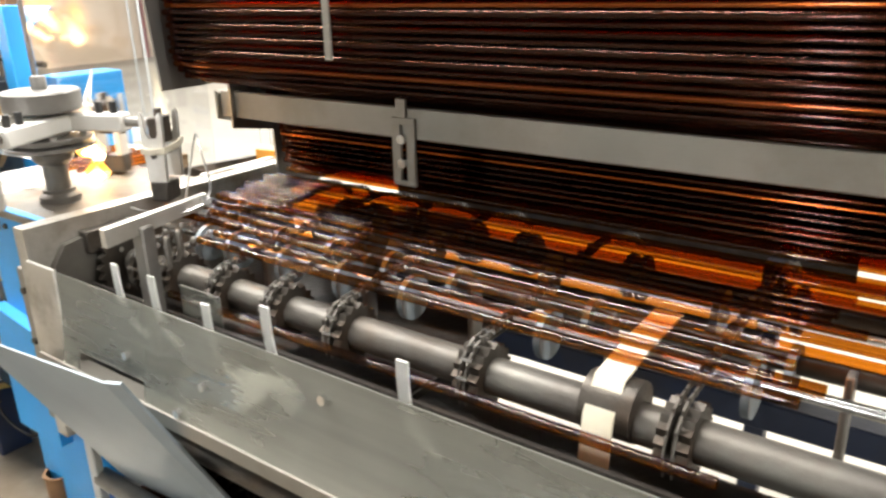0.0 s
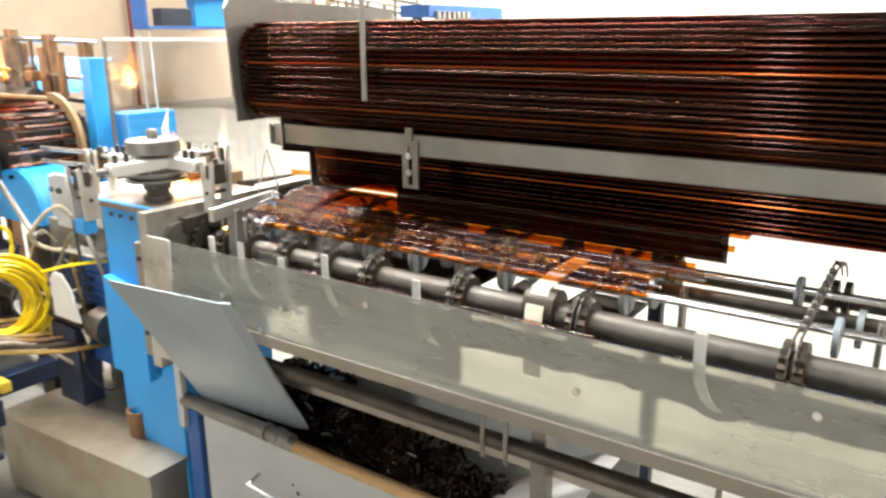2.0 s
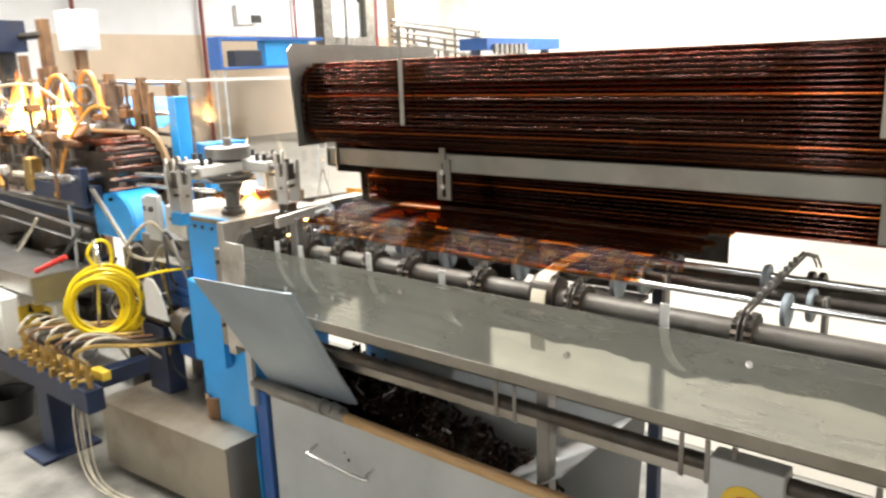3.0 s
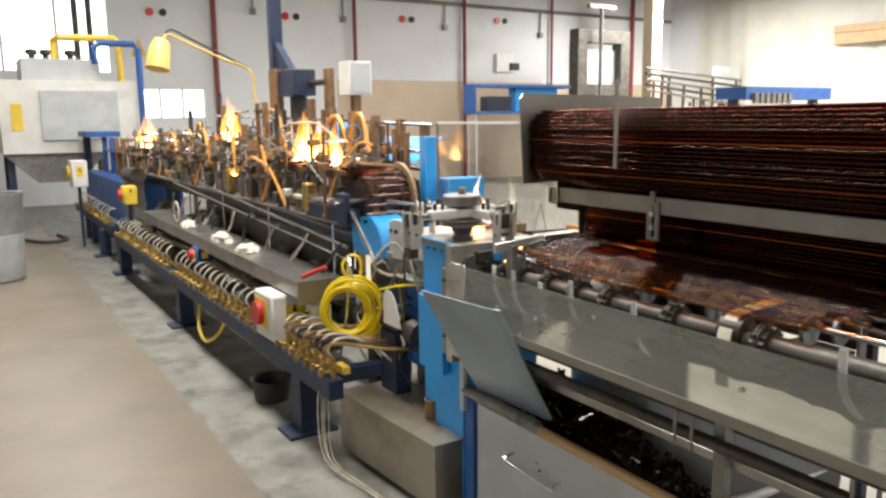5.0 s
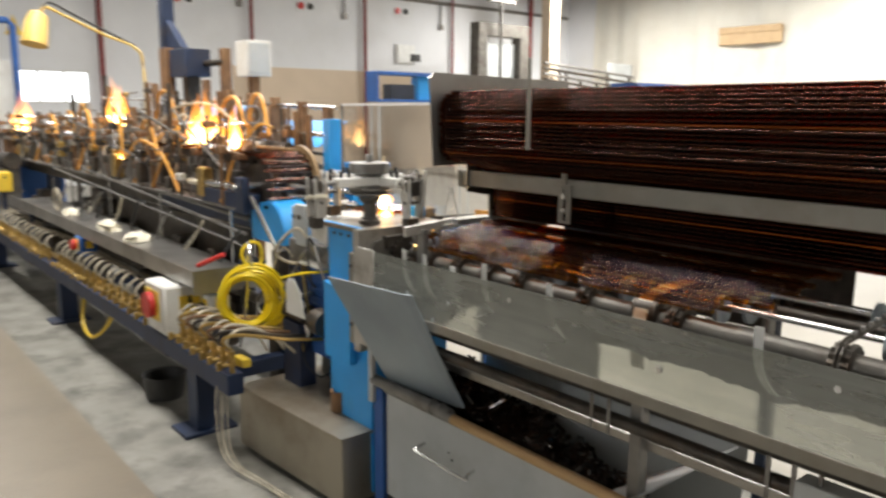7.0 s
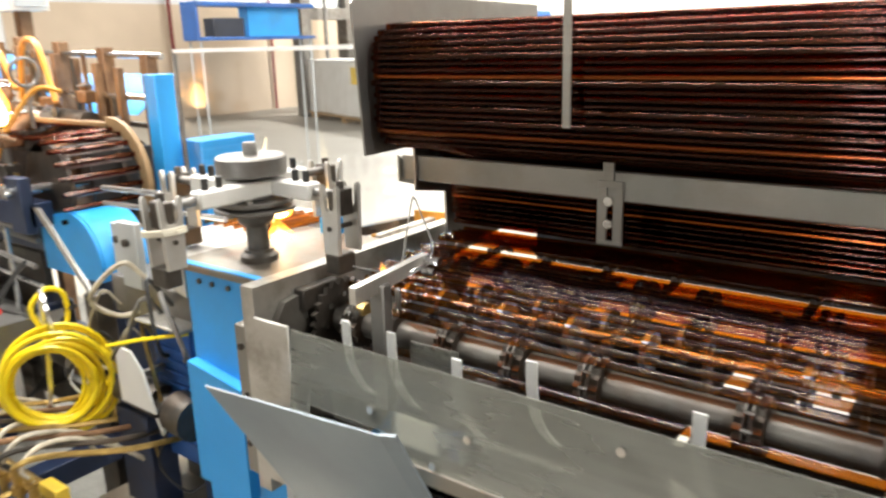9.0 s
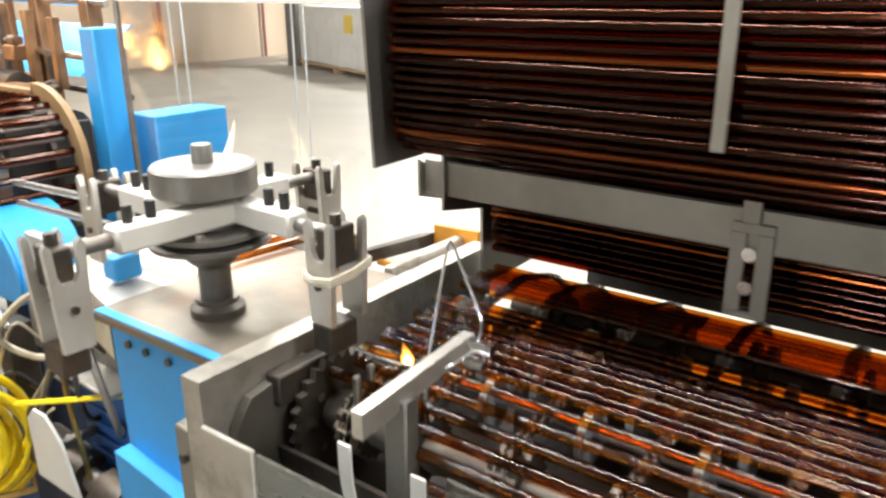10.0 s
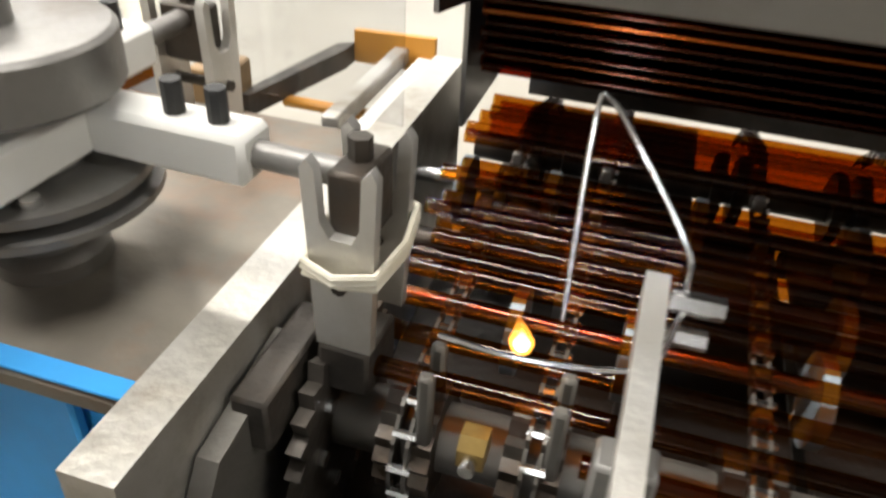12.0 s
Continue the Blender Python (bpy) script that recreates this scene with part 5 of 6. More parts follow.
# burner stations: posts, clamps, burner heads, bent hoses, reflectors
def burner(x, y, k):
    b_ = thing("burner", "heat-browned gas burner on a clamped post", "burner", (x, y, 1.118), "gas burners")
    h_ = 0.3 + 0.1 * (k % 3)
    part("post", rod([(0, 0, 0), (0, 0, h_)], 0.013, 8), M["grey_metal"], b_)
    part("clamp", bx(-0.03, 0.03, -0.03, 0.03, h_ * 0.5, h_ * 0.5 + 0.05, bev=0.006), M["dark"], b_)
    part("clamp", bx(-0.025, 0.03, -0.025, 0.05, h_ * 0.85, h_ * 0.85 + 0.04, bev=0.006), M["rust"], b_)
    part("cross_rod", rod([(-0.02, 0.02, h_ * 0.87), (0.06, 0.2, h_ * 0.9)], 0.008, 6), M["bright"], b_)
    part("burner_head", rod([(0.05, 0.12, h_ * 0.7), (0.05, 0.2, h_ * 0.85)], 0.024, 12), M["rust"], b_)
    part("screw", rod([(-0.06, 0, h_ * 0.55), (0.05, 0, h_ * 0.55)], 0.006, 6), M["brass"], b_)
    return b_


bs = [burner(-3.1, 1.05, 0), burner(-3.3, 1.02, 1), burner(-3.5, 1.05, 2)]
r4 = random.Random(21)
k = 0
for base in range(26):
    x = -3.65 - base * 0.235 + r4.uniform(-0.06, 0.06)
    o = copy_thing(bs[base % 3], pose(x, 1.04 + r4.uniform(-0.03, 0.03), 1.118, 0, 0, r4.uniform(-40, 40)))
for base in range(14):
    x = -3.5 - base * 0.42 + r4.uniform(-0.1, 0.1)
    copy_thing(bs[(base + 1) % 3], pose(x, 1.5 + r4.uniform(-0.05, 0.05), 1.13, 0, 0, 180 + r4.uniform(-50, 50)))


rc = random.Random(31)
cl_ = thing("burner_gantry", "crowded gantry of posts, clamps and gas fittings", "machine")
for k in range(46):
    x = -3.1 - 6.0 * (k / 46) + rc.uniform(-0.06, 0.06)
    y = rc.choice((0.98, 1.02, 1.42, 1.48, 1.54))
    z1 = 1.3 + rc.uniform(0.05, 0.42) + (0.12 if -6.2 < x < -3.6 else 0)
    m_ = rc.choice(("grey_metal", "rust", "dark", "bright", "dark", "rust"))
    part("upright", rod([(x, y, 1.12), (x + rc.uniform(-0.02, 0.02), y, z1)], rc.uniform(0.008, 0.018), 7), M[m_], cl_)
    for j in range(rc.choice((1, 2, 3))):
        z = rc.uniform(1.2, z1)
        s_ = rc.uniform(0.018, 0.04)
        part("clamp", bx(x - s_, x + s_, y - s_ * 0.8, y + s_ * 0.8, z - s_ * 0.7, z + s_ * 0.7, bev=0.005), M[rc.choice(("dark", "rust", "grey_metal", "brass", "alu"))], cl_)
        part("cross_rod", rod([(x - rc.uniform(0.02, 0.12), y, z), (x + rc.uniform(0.02, 0.22), y + rc.uniform(-0.1, 0.14), z + rc.uniform(-0.04, 0.05))], 0.007, 6), M[rc.choice(("bright", "grey_metal", "rust"))], cl_)
for k in range(12):
    x = -3.2 - 0.48 * k
    part("tie_rod", rod([(x, 1.0, 1.42 + rc.uniform(-0.1, 0.2)), (x - rc.uniform(0.5, 1.0), 1.02, 1.45 + rc.uniform(-0.1, 0.22))], 0.008, 6), M[rc.choice(("bright", "rust", "grey_metal"))], cl_)
for k in range(10):
    x = -3.3 - 0.55 * k
    part("gas_block", bx(x - 0.09, x + 0.07, 1.38, 1.5, 1.2 + rc.uniform(0, 0.1), 1.36 + rc.uniform(0, 0.1), bev=0.01), M[rc.choice(("rust", "dark", "grey_metal"))], cl_)
    part("gas_block", bx(x - 0.25, x - 0.16, 0.99, 1.06, 1.14, 1.14 + rc.uniform(0.06, 0.18), bev=0.01), M[rc.choice(("rust", "dark", "brass"))], cl_)
ud = thing("under_bed_gear", "oily shafts, boxes and hoses below the machine bed", "machine")
for k in range(24):
    x = -3.0 - 0.27 * k + rc.uniform(-0.05, 0.05)
    z = rc.uniform(0.42, 0.9)
    part("box", bx(x - rc.uniform(0.04, 0.1), x + rc.uniform(0.04, 0.1), 1.03, 1.15, z - 0.06, z + 0.06, bev=0.01), M[rc.choice(("dark", "grey_metal", "navy", "dark"))], ud)
    part("hose", rod(bend([(x, 1.02, z), (x + 0.1, 0.97, z - rc.uniform(0.05, 0.2)), (x + 0.2, 0.96, z - 0.02), (x + 0.25, 1.05, z + 0.1)], 4), 0.008, 6), M[rc.choice(("rubber", "rubber", "hose", "grey_metal"))], ud)
part("shaft", rod([(-8.0, 1.06, 0.62), (-2.9, 1.06, 0.62)], 0.03, 10), M["grey_metal"], ud)
part("support", bx(-8.0, -2.9, 1.14, 1.149, 0.36, 0.46), M["dark"], ud)


def arc_hose(a_, b_, rise, m_, r_=0.011, label="gas hose arching over the burners"):
    a_, b_ = Vector(a_), Vector(b_)
    mid = (a_ + b_) / 2 + Vector((0, 0, rise))
    q1, q2 = a_.lerp(mid, 0.5) + Vector((0, 0, rise * 0.32)), b_.lerp(mid, 0.5) + Vector((0, 0, rise * 0.32))
    return solo("gas_hose", rod(bend([a_, q1, mid, q2, b_], 6), r_, 7), M[m_], label, "hose", "gas hoses")


arc_hose((-3.85, 1.0, 1.14), (-4.9, 1.02, 1.3), 0.2, "hose_orange", 0.013, "orange gas hose arching over the burners")
arc_hose((-5.6, 1.0, 1.35), (-6.2, 1.05, 1.6), 0.18, "hose_orange", 0.013, "orange gas hose arching over the burners")
arc_hose((-4.4, 1.05, 1.5), (-3.6, 1.3, 1.55), 0.16, "hose", 0.009)
arc_hose((-4.35, 1.02, 1.15), (-4.3, 1.3, 1.55), 0.2, "hose", 0.009)
arc_hose((-5.1, 1.05, 1.4), (-5.7, 1.3, 1.6), 0.22, "hose_orange", 0.011, "orange gas hose arching over the burners")
for xa, xb, ya, za, zb, up in ((-3.3, -3.75, 1.35, 1.5, 1.5, 0.24), (-3.5, -4.1, 1.3, 1.55, 1.5, 0.2), (-4.2, -4.75, 1.0, 1.35, 1.45, 0.16), (-4.6, -5.3, 1.3, 1.5, 1.55, 0.26), (-4.9, -5.4, 1.0, 1.3, 1.5, 0.24), (-6.3, -7.0, 1.05, 1.4, 1.45, 0.2), (-7.2, -7.9, 1.1, 1.35, 1.4, 0.22), (-5.9, -6.5, 1.3, 1.5, 1.5, 0.22)):
    arc_hose((xa, ya, za), (xb, ya + 0.08, zb), up, "hose_orange", 0.012, "orange gas hose arching over the burners")
for k in range(16):
    x = -3.3 - k * 0.36 + r4.uniform(-0.1, 0.1)
    arc_hose((x, 1.0, 1.13), (x + r4.uniform(-0.3, 0.3), 1.25, 1.42 + r4.uniform(0, 0.15)), r4.uniform(0.06, 0.2), ("hose_orange", "grey_metal", "hose", "hose_orange")[k % 4], 0.008)
for k in range(9):
    x = -2.95 - k * 0.5
    arc_hose((x, 0.98, 1.0), (x - 0.25, 0.96, 0.8), r4.uniform(-0.12, 0.1), ("rubber", "hose", "grey_metal")[k % 3], 0.009, "loose hose hanging from the machine bed")
for x, y, z in ((-3.2, 1.2, 1.62), (-4.75, 1.15, 1.68), (-5.3, 1.5, 1.72)):
    m_ = thing("gauge", "round steel hose ring on a post", "ring", (x, y, 1.118))
    part("ring", rod([(0, 0.05 * math.cos(q * 0.4), z - 1.118 + 0.05 * math.sin(q * 0.4)) for q in range(17)], 0.007, 6), M["grey_metal"], m_)
    part("post", rod([(0, 0, 0), (0, 0, z - 1.16)], 0.008, 6), M["grey_metal"], m_)
solo("bright_block", bx(-3.75, -3.4, 1.005, 1.075, 1.2, 1.23, bev=0.01), M["tape"], "pale fire brick plate on the machine edge", "plate")
o = solo("spindle", rod([(-3.55, 1.02, 1.225), (-3.0, 1.02, 1.23)], 0.02, 12), M["bright"], "bright round drive spindle on the machine edge", "spindle")

# things on the tray and beside it
def rag(at, size, seed):
    g = bmesh.new()
    bmesh.ops.create_icosphere(g, subdivisions=3, radius=1)
    for v in g.verts:
        n_ = noise.noise(v.co * 2.2 + Vector((seed, 0, 0)))
        v.co = Vector((v.co.x * size[0], v.co.y * size[1], max(-0.2, v.co.z) * size[2])) * (1 + 0.5 * n_)
    o = solo("rag", g, M["cloth"], "crumpled off-white rag on the steel tray", "rag", "rags")
    o.location = at
    return o


rag((-4.25, 0.85, 0.797), (0.1, 0.08, 0.05), 1)
rag((-4.9, 0.86, 0.797), (0.16, 0.07, 0.05), 5)
rag((-5.9, 0.85, 0.796), (0.12, 0.06, 0.04), 9)
jr = lathe(B(), [(0.04, 0), (0.045, 0.01), (0.045, 0.13), (0.02, 0.16), (0.02, 0.2), (0.024, 0.2), (0.024, 0.21)], 16)
o = solo("bottle", jr, M["acrylic"], "clear glass bottle standing on the tray", "bottle")
o.location = (-5.45, 0.85, 0.788)
solo("wire_loop", rod([(-6.1 + 0.09 * math.cos(a_ * 0.3), 0.8, 0.9 + 0.09 * math.sin(a_ * 0.3)) for a_ in range(22)], 0.01, 6), M["hose"], "pale hose loop standing on the tray", "hose")
pr = thing("guard_rail", "thin steel guard rail above the tray", "rail")
for x in (-3.1, -4.2, -5.3, -6.4):
    part("post", rod([(x, 1.0, 0.79), (x, 1.0, 1.1)], 0.009, 6), M["bright"], pr)
part("rail", rod([(-2.9, 1.0, 0.92), (-7.0, 1.0, 1.1)], 0.009, 6), M["bright"], pr)
part("rail", rod([(-2.9, 0.99, 0.99), (-6.0, 0.99, 1.16)], 0.009, 6), M["grey_metal"], pr)
solo("floor_bucket", lathe(B(), [(0.1, 0), (0.12, 0.13), (0.125, 0.14), (0.11, 0.135), (0.09, 0.02)], 18, (-3.4, 0.68, 0)), M["rubber"], "black bucket under the front rail", "bucket")

# tall boxes and duct behind the burners
tw = thing("electric_box", "cream electrical cabinet on a post", "cabinet", (0, 0, 0))
part("body", bx(-4.3, -4.12, 1.62, 1.8, 1.88, 2.12), M["white"], tw)
part("door", bx(-4.12, -4.112, 1.635, 1.785, 1.895, 2.105), M["greysheet"], tw)
part("post", bx(-4.24, -4.18, 1.68, 1.74, 0, 1.88), M["rust"], tw)
db_ = thing("motor_box", "dark navy motor box between rusty plates", "box")
part("body", bx(-5.3, -4.97, 1.52, 1.72, 1.9, 2.11), M["navy"], db_)
part("side_plate", bx(-5.47, -5.31, 1.5, 1.56, 1.75, 2.13), M["rust"], db_)
part("side_plate", bx(-4.72, -4.64, 1.68, 1.74, 1.72, 2.1), M["rust"], db_)
part("axle", rod([(-4.97, 1.68, 2.0), (-4.66, 1.7, 2.0)], 0.025, 8), M["dark"], db_)
part("post", bx(-5.2, -5.1, 1.58, 1.68, 0, 1.9), M["dark"], db_)
dc = thing("exhaust_duct", "dark blue exhaust duct rising to the ceiling", "duct")
part("duct", bx(-5.72, -5.62, 1.6, 1.7, 2.05, ZC), M["navy"], dc)
part("gusset", slab(B(), [(-5.62, 2.38), (-5.62, 2.14), (-5.3, 2.14)], "y", 1.62, 1.68), M["navy"], dc)
part("post", bx(-5.71, -5.63, 1.61, 1.69, 0, 2.05), M["navy"], dc)

# work lamp
wl = thing("work_lamp", "yellowed gooseneck work lamp over the burners", "lamp")
part("shade", rod([(-6.5, 0.87, 2.43), (-6.48, 0.84, 2.36), (-6.45, 0.8, 2.18)], 0.075, 18, r2=0.11), M["lampyellow"], wl)
part("arm", rod(bend([(-6.5, 0.87, 2.43), (-6.5, 0.93, 2.5), (-6.5, 1.1, 2.43), (-6.5, 1.4, 2.3), (-6.5, 1.66, 2.2), (-6.5, 1.72, 2.0), (-6.5, 1.72, 1.13)], 6), 0.013, 7), M["lampyellow"], wl)
part("arm", rod(bend([(-6.5, 0.87, 2.43), (-6.5, 0.95, 2.54), (-6.5, 1.12, 2.47), (-6.5, 1.4, 2.34), (-6.5, 1.66, 2.22)], 6), 0.011, 7), M["rubber"], wl, "black cable along the arm")

# far end: blue tank cabinet, oven, pipes, drum
bc = thing("blue_cabinet", "workshop blue steel cabinet at the machine end", "cabinet")
part("body", bx(-11.6, -8.75, 0.78, 1.5, 0.5, 1.0), M["blue_mid"], bc)
part("end_post", bx(-8.74, -8.5, 0.8, 1.0, 0.4, 1.02), M["grey_metal"], bc)
for x in (-11.5, -10.9, -8.85):
    part("leg", bx(x - 0.06, x + 0.06, 0.7, 0.82, 0, 0.5), M["navy"], bc)
part("top_plate", bx(-11.4, -8.6, 1.0, 1.6, 1.3, 1.32), M["grey_metal"], bc)
for x in (-11.2, -10.6, -10.2, -9.7, -9.2, -8.8):
    part("bracket", bx(x - 0.03, x + 0.03, 0.98, 1.04, 1.0, 1.5 if x < -9.5 else 1.3), M["rust"] if x > -10.4 else M["blue_mid"], bc)
part("motor", rod([(-8.9, 0.9, 1.08), (-8.3, 0.9, 1.1)], 0.09, 14), M["dark"], bc)
part("shelf", bx(-11.9, -11.0, 0.75, 1.2, 1.5, 1.58), M["blue_mid"], bc)
part("shelf_post", bx(-11.85, -11.75, 0.8, 0.9, 1.0, 1.5), M["navy"], bc)
for k in range(8):
    part("hot_bar", bx(-10.9 + 0.25 * k, -10.75 + 0.25 * k, 1.1, 1.5, 1.33, 1.36), M["rust"], bc)
ov = thing("oven", "large off-white annealing oven with pipes on top", "oven")
part("body", bx(-13.6, -12.2, -0.25, 1.7, 1.25, 2.35), M["white"], ov)
part("hood", slab(B(), [(-0.25, 1.25), (1.2, 1.25), (0.8, 0.8), (0.2, 0.8)], "x", -13.4, -12.3), M["grey_metal"], ov)
part("top_box", bx(-13.3, -12.3, 0.1, 1.2, 2.35, 2.68), M["greysheet"], ov)
part("door_frame", bx(-12.2, -12.15, 0.3, 1.4, 1.45, 2.2), M["greysheet"], ov)
part("label_plate", bx(-12.2, -12.19, -0.1, 0.05, 1.6, 2.0), M["yellow_box"], ov, "yellow sign plate")
for y in (-0.15, 1.6):
    part("leg", bx(-12.5, -12.4, y - 0.05, y + 0.05, 0, 1.25), M["navy"], ov)
    part("leg", bx(-13.5, -13.4, y - 0.05, y + 0.05, 0, 1.25), M["navy"], ov)
part("gas_pipe", rod([(-12.6, 0.6, 2.68), (-12.6, 0.6, 2.98), (-12.5, 0.66, 3.02), (-12.4, 1.45, 3.02), (-12.4, 1.52, 2.96), (-12.4, 1.52, 2.35)], 0.055, 10), M["pipe_yellow"], ov, "yellow gas pipe")
part("gas_pipe", rod([(-12.1, 1.1, 2.6), (-12.1, 1.1, 2.85), (-12.1, 1.2, 2.92), (-12.1, 1.68, 2.92), (-12.1, 1.75, 2.85), (-12.1, 1.75, 1.3)], 0.05, 10), M["blue_mid"], ov, "dark blue pipe")
for y in (0.3, 0.5, 0.85):
    part("fitting", lathe(B(), [(0.05, 0), (0.05, 0.08), (0.09, 0.1), (0.09, 0.16), (0.02, 0.18)], 10, (-12.8, y, 2.68)), M["dark"], ov)
dr = lathe(B(), [(0.28, 0), (0.32, 0.02), (0.34, 0.5), (0.335, 0.52), (0.345, 0.54), (0.36, 0.92), (0.375, 0.94), (0.375, 0.96), (0.345, 0.95), (0.31, 0.05)], 28)
o = solo("drum", dr, M["galv"], "galvanised steel waste drum on the aisle floor", "drum")
o.location = (-8.65, -0.62, 0.004)
solo("black_hose", rod(bend([(-11.8, -0.2, 0.02), (-11.2, 0.1, 0.02), (-11.3, 0.4, 0.02), (-11.9, 0.35, 0.02)], 8), 0.03, 8), M["rubber"], "black hose lying on the floor by the oven", "hose")
for k in range(8):
    solo("pipe_stand", rod([(-13.0 + 0.1 * k, 2.2 + 0.5 * k, 0), (-13.0 + 0.1 * k, 2.2 + 0.5 * k, 1.6 + 0.3 * (k % 3))], 0.04, 8), M["dark"], "dark upright machine post by the oven", "post", "machine posts")

# rear of the hall
bt = thing("blue_bench", "blue steel workbench with an open shelf", "bench", (0, 0, 0))
part("top", bx(-6.5, -6.28, 4.2, 5.65, 2.05, 2.09), M["blue_mid"], bt)
part("back_box", bx(-6.5, -6.36, 4.85, 5.5, 1.78, 2.05), M["blue"], bt, "brighter blue locker")
part("shelf", bx(-6.5, -6.28, 4.2, 5.65, 1.75, 1.78), M["blue_mid"], bt)
part("side", bx(-6.5, -6.28, 4.2, 4.23, 1.78, 2.05), M["blue_mid"], bt)
for y in (4.25, 5.6):
    for x in (-6.47, -6.31):
        part("leg", bx(x - 0.009, x + 0.009, y - 0.009, y + 0.009, 0, 1.75), M["greysheet"], bt)
part("tool_box", bx(-6.45, -6.3, 4.4, 4.75, 1.78, 1.95), M["screen"], bt)
gc_ = thing("packing_crate", "pale grey wrapped crate on a pallet with a yellow label", "crate", (-12.3, 12.15, 0.004))
part("body", bx(-1.9, 1.9, 0, 0.9, 0.14, 1.35, bev=0.04), M["white"], gc_)
part("label_plate", bx(0.55, 0.95, -0.012, 0, 0.85, 1.2), M["yellow_box"], gc_, "yellow label")
for x in (-1.85, -0.1, 1.65):
    part("pallet_block", bx(x, x + 0.2, 0, 0.9, 0, 0.11), M["wood"], gc_)
part("pallet_deck", bx(-1.95, 1.95, -0.03, 0.93, 0.11, 0.14), M["wood"], gc_)
gc_.rotation_euler = (0, 0, radians(-22))
gt_ = thing("door_frame", "grey steel frame machine by the rear wall", "frame")
for y in (13.07, 14.6):
    part("post", bx(-14.55, -14.2, y - 0.16, y + 0.16, 0, 3.62), M["oily_shaft"], gt_)
part("beam", bx(-14.55, -14.2, 12.92, 14.75, 3.62, 3.95), M["oily_shaft"], gt_)
part("panel", bx(-14.45, -14.4, 13.23, 14.44, 2.56, 3.46), M["greysheet"], gt_)
part("sill", bx(-14.55, -14.2, 13.23, 14.44, 2.27, 2.55), M["oily_shaft"], gt_)
cb_ = solo("column", bx(-14.4, -14.05, 15.45, 15.8, 0, ZC), M["dado"], "beige painted hall column", "column")
pn = thing("panel_stand", "grey sheet standing among machine parts", "panel")
part("sheet", bx(-13.95, -13.9, 17.84, 19.0, 2.1, 3.1, bev=0.02), M["greysheet"], pn)
part("post", bx(-14.0, -13.95, 18.2, 18.5, 0, 3.0), M["dark"], pn)
tb2 = thing("blue_table", "dark blue machine table with fittings", "table")
part("top", bx(-10.6, -9.8, 13.8, 17.0, 2.05, 2.32), M["blue_mid"], tb2)
for y in (13.9, 16.9):
    part("leg", bx(-10.3, -10.1, y - 0.06, y + 0.06, 0, 2.05), M["navy"], tb2)
for k in range(7):
    part("fitting", bx(-9.8, -9.7, 14.0 + 0.2 * k, 14.12 + 0.2 * k, 1.95, 2.18), M["grey_metal"], tb2)
r5 = random.Random(5)
md = thing("machine_rods", "angled dark machine bars behind the hopper", "machine")
for k in range(14):
    y = 14.7 + 0.27 * k
    part("bar", rod([(-13.3, y, 0), (-13.3, y + r5.uniform(-0.14, 0.14), 1.98 + r5.uniform(0, 0.82))], 0.04, 6), M["dark"], md)
for k in range(5):
    part("bar", rod([(-13.3, 14.44, 2.39 + 0.136 * k), (-13.3, 18.25, 1.98 + 0.177 * k)], 0.04, 6), M["dark"] if k % 2 else M["grey_metal"], md)
bxw = thing("carton", "flattened brown carton fixed high on the curtain", "box", (-10.2, Y1 - 0.36, 3.5))
part("sheet", bx(-0.9, 0.9, -0.05, 0.05, 0, 0.45, bev=0.02), M["cardboard"], bxw)
part("flap", bx(-0.9, 0.9, -0.08, -0.052, 0.3, 0.48, bev=0.02), M["cardboard"], bxw)
sk = thing("wall_socket", "white switch box fixed on the wall", "switch box", (X0 + 0.05, 12.6, 3.0))
part("body", bx(-0.05, 0.06, -0.3, 0.3, 0, 0.5), M["plastic_white"], sk)
part("plug", bx(0.06, 0.12, 0.15, 0.45, 0.05, 0.25), M["rubber"], sk)
pl2 = thing("pole_stand", "slim grey upright pole with a cross top", "pole")
part("pole", rod([(-14.0, 13.5, 0), (-14.0, 13.5, 4.45)], 0.05, 10), M["grey_metal"], pl2)
part("cross", bx(-14.06, -13.94, 13.05, 13.97, 4.43, 4.54), M["grey_metal"], pl2)


# ---- flames ----
def flame(at, h_, r_, seed, label="orange gas flame over a burner"):
    f_ = thing("flame", label, "flame", at, "gas flames")
    for name, m_, s_, hh in (("outer_flame", "flame", 1.0, 1.0), ("inner_flame", "flame_core", 0.62, 0.55)):
        b_ = B()
        r_ *= 1.08
        lathe(b_, [(0.15 * r_ * s_, 0), (0.8 * r_ * s_, 0.12 * h_ * hh), (r_ * s_, 0.28 * h_ * hh), (0.7 * r_ * s_, 0.5 * h_ * hh), (0.4 * r_ * s_, 0.72 * h_ * hh), (0.12 * r_ * s_, 0.93 * h_ * hh), (0.02 * r_ * s_, h_ * hh)], 12)
        for v in b_.verts:
            q_ = v.co.z / h_
            v.co.x += r_ * 0.9 * q_ * noise.noise(Vector((seed, v.co.z * 9, 0))) * 1.5
            v.co.y += r_ * 0.9 * q_ * noise.noise(Vector((seed + 7, v.co.z * 9, 3))) * 1.5
            if name == "inner_flame":
                v.co.z += 0.003
        part(name, b_, M[m_], f_)
    return f_


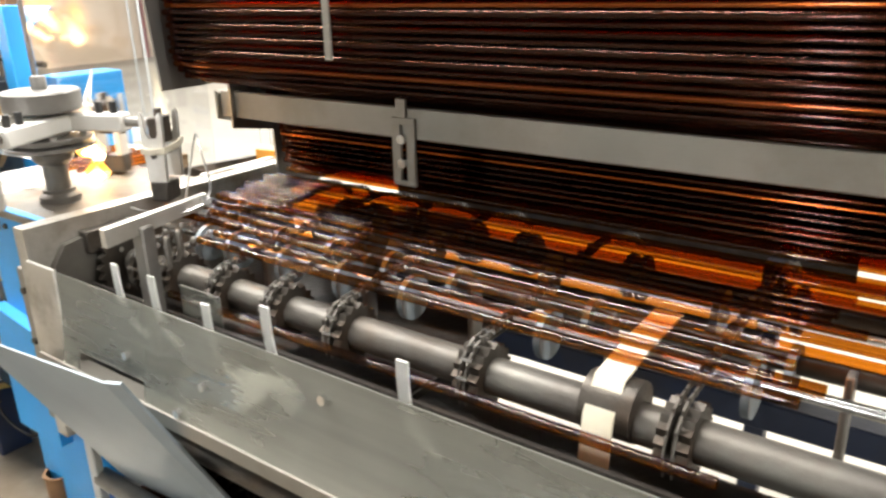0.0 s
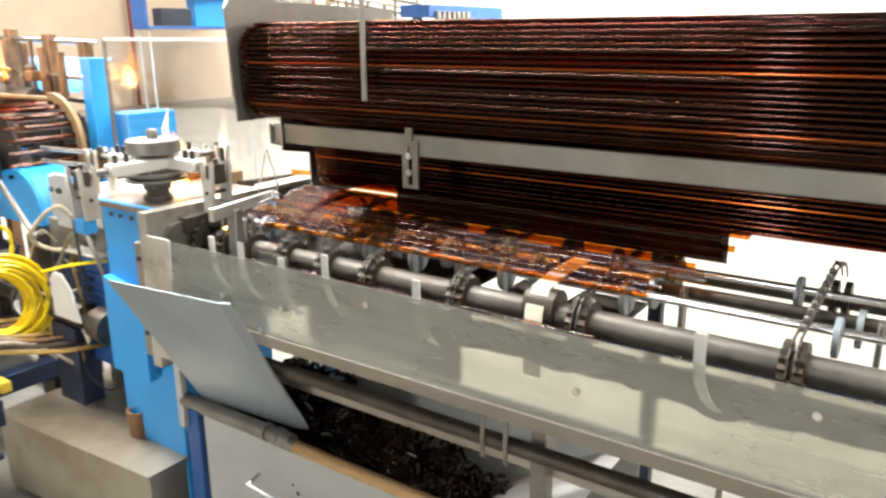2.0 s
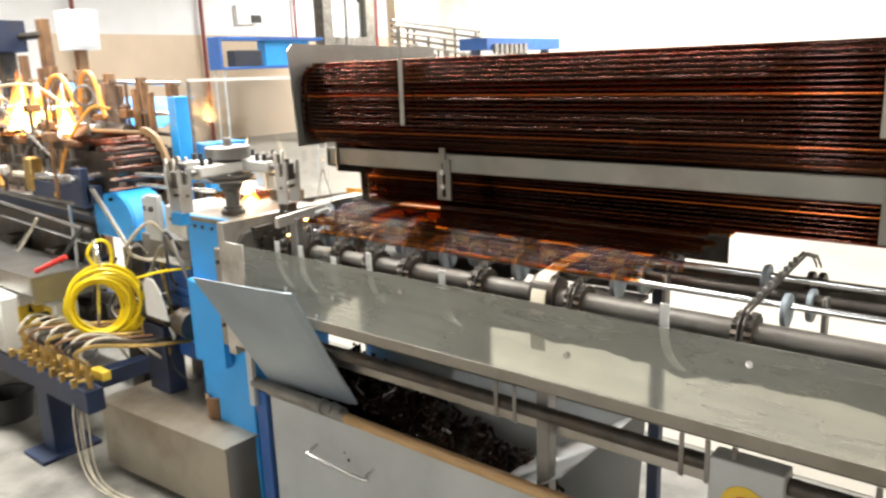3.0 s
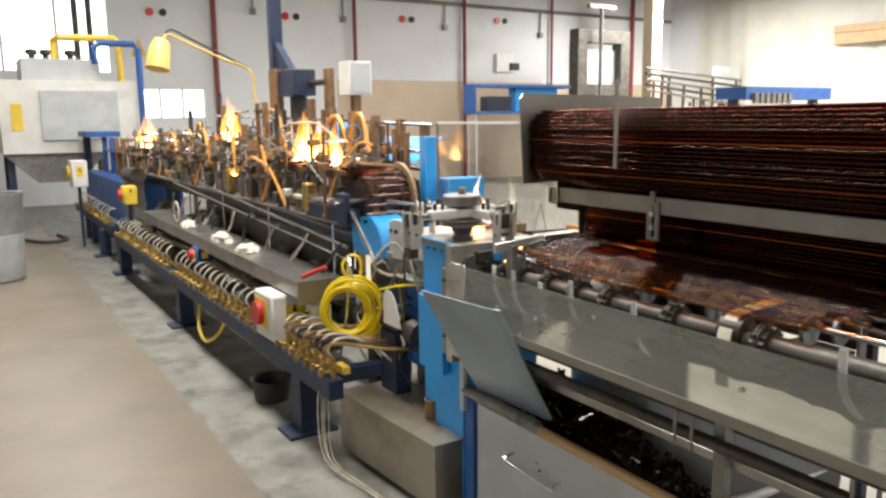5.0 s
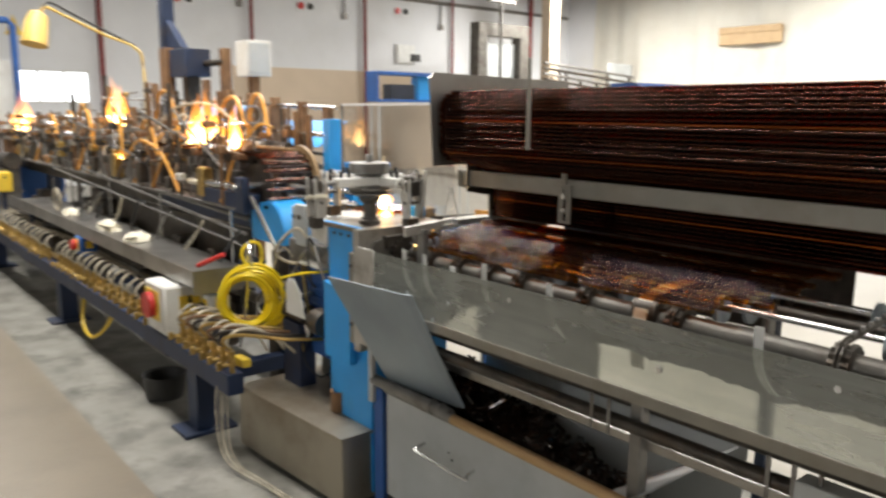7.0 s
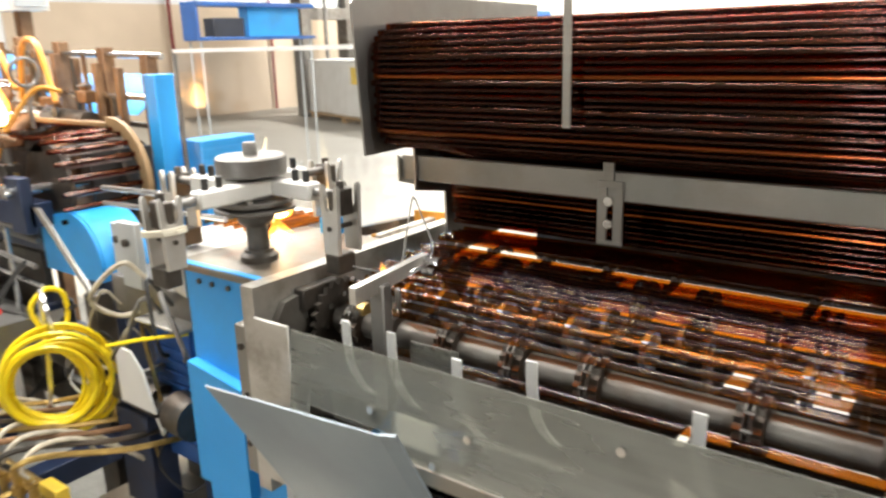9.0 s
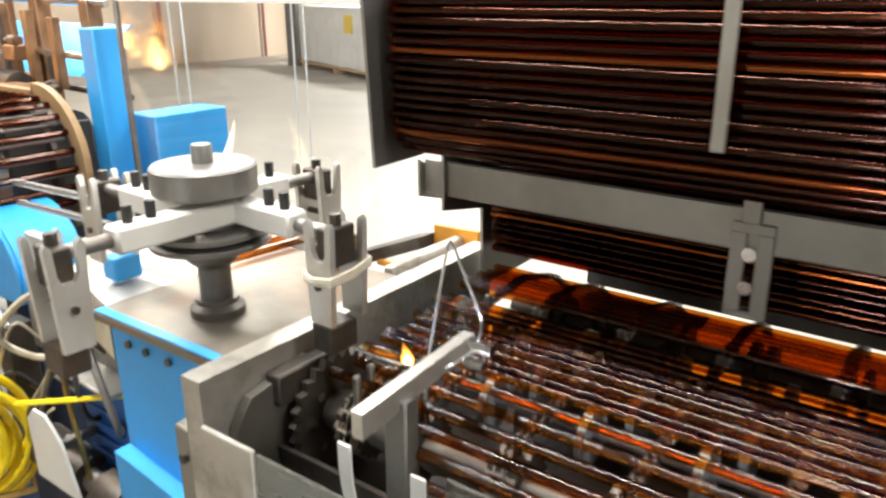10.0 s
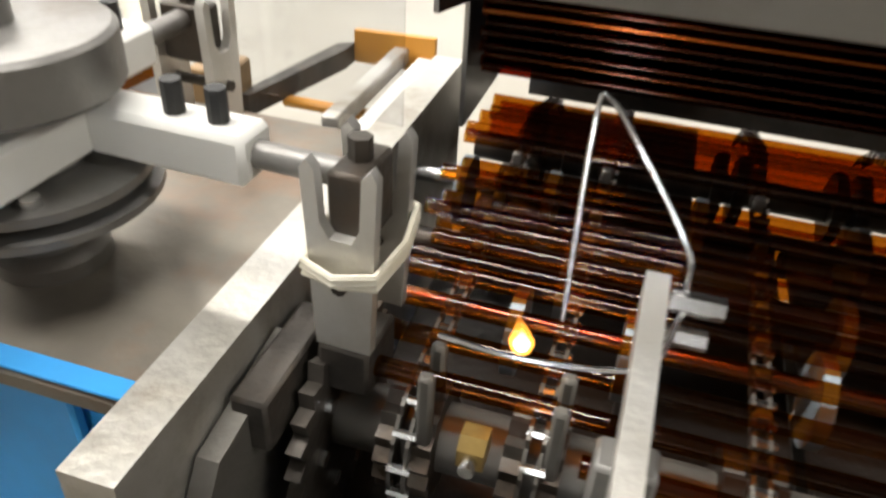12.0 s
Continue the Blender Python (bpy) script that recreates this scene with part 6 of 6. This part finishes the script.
flames = [
    flame((-3.27, 1.12, 1.43), 0.286, 0.037, 1), flame((-3.36, 1.15, 1.43), 0.156, 0.033, 14), flame((-3.62, 1.15, 1.44), 0.286, 0.048, 2), flame((-3.7, 1.12, 1.44), 0.338, 0.053, 15),
    flame((-3.82, 1.12, 1.44), 0.312, 0.053, 3), flame((-3.9, 1.17, 1.45), 0.208, 0.035, 16), flame((-5.35, 1.12, 1.5), 0.338, 0.062, 4), flame((-5.5, 1.14, 1.52), 0.390, 0.062, 17),
    flame((-8.75, 1.12, 1.38), 0.468, 0.112, 5), flame((-8.95, 1.14, 1.38), 0.286, 0.075, 18), flame((-4.15, 1.2, 1.42), 0.156, 0.037, 6), flame((-5.0, 1.02, 1.28), 0.104, 0.037, 8),
]
tall = flame((-2.02, 1.27, 1.178), 0.27, 0.022, 12, "tall pale gas flame behind the carousel")
for fp_ in tall.children:
    fp_.data.materials[0] = M["flame_pale"]
part("burner_pipe", rod([(0, 0, -0.0), (0, 0, 0.02)], 0.02, 10), M["rust"], tall)
cut = [flame((-1.83, 1.15, 1.185 + 0.062 * k), 0.07, 0.032, 20 + k, "short yellow flame at the tube cutter") for k in range(3)]
tip = flame((-1.372, 1.04, 1.19), 0.04, 0.009, 31, "tiny flame at a tube end")
# orange and steel pieces behind the side plate
lg = thing("loading_gutter", "pale loading gutter with orange glass pieces", "gutter")
part("board", slab(B(), [(-1.735, 1.15), (-1.735, 1.196), (-1.615, 1.2), (-1.615, 1.15)], "y", 1.59, 1.6), M["orange_board"], lg, "orange end board")
part("bar", bx(-1.675, -1.652, 1.345, 1.59, 1.16, 1.183), M["alu_dirty"], lg)
part("side_bar", slab(B(), [(-1.795, 1.37), (-1.78, 1.37), (-1.735, 1.56), (-1.735, 1.59), (-1.755, 1.58)], "z", 1.15, 1.178), M["dark"], lg)
part("cross_bar", bx(-1.77, -1.61, 1.43, 1.446, 1.14, 1.152), M["orange_board"], lg)
part("side_bar", bx(-1.64, -1.606, 1.345, 1.59, 1.15, 1.172), M["white"], lg)
part("block", bx(-1.84, -1.79, 1.34, 1.4, 1.16, 1.215), M["tan"], lg)
part("base", bx(-1.84, -1.61, 1.335, 1.36, 1.1, 1.16), M["white"], lg)
part("leg", bx(-1.83, -1.8, 1.335, 1.36, 0, 1.1), M["grey_metal"], lg)
part("leg", bx(-1.66, -1.63, 1.57, 1.59, 0, 1.15), M["grey_metal"], lg)
for k in range(7):
    o = solo("glass_offcut", rod([(-2.2 + 0.045 * k, 1.18, 1.19), (-2.17 + 0.045 * k, 1.42, 1.19)], 0.0075, 8), M["amber"], "short amber glass offcut on the side table", "glass tube", "glass offcuts")


def motions():
    # the carousel rises, turns a quarter in 0.93 s, comes down again and rests; once every 3.15 s
    def eased(u):
        u = min(1.0, max(0.0, u))
        return u * u * (3 - 2 * u)

    rows = []
    for k in range(121):
        t = 0.1 * k
        ang, up = A0 - 360, 0.0
        for n_, t0 in enumerate((-0.33, 2.82, 5.97, 9.12)):
            ang += 90 * eased((t - t0) / 0.93)
            up += 0.062 * (eased((t - t0 + 0.75) / 0.45) - eased((t - t0 - 1.15) / 0.5))
        rows.append((t, pose(CX, CY, CZ + up, 0, 0, ang)))
    walk(car, rows)
    # the tubes step forward one place with each turn
    for o in tubes:
        p = o.location.copy()
        rows = []
        for n_, t0 in enumerate((0.0, 2.85, 6.0, 9.15)):
            for tt, u in ((t0, 0.0), (t0 + 0.75, 1.0)):
                s_ = (n_ - 1 + u) if n_ else 0.0
                rows.append((tt, pose(p.x, p.y - STEP * s_, p.z - STEP * s_ * 0.085, -STEP * s_ / TR * 20)))
        rows.append((12.0, rows[-1][1]))
        walk(o, [rows[0]] + rows[2:])
    # flames waver
    r_ = random.Random(77)
    for f_ in flames + [tall, tip]:
        p = f_.location.copy()
        walk(f_, [(0.4 * k, pose(p.x + r_.uniform(-0.006, 0.006), p.y + r_.uniform(-0.006, 0.006), p.z + r_.uniform(-0.012, 0.004), r_.uniform(-5, 5), r_.uniform(-5, 5), r_.uniform(-35, 35))) for k in range(31)])
    # the cutter flames sink into their burner while the tubes are moved on
    for f_ in cut:
        p = f_.location.copy()
        rows = []
        for tt, up in ((0, 1), (6.15, 1), (6.5, 0), (6.7, 0), (6.95, 1), (9.0, 1), (9.3, 0), (12.0, 0)):
            rows.append((tt, pose(p.x, p.y, p.z - (0 if up else 0.3), 0, 0, 20 * tt)))
        walk(f_, rows)


motions()
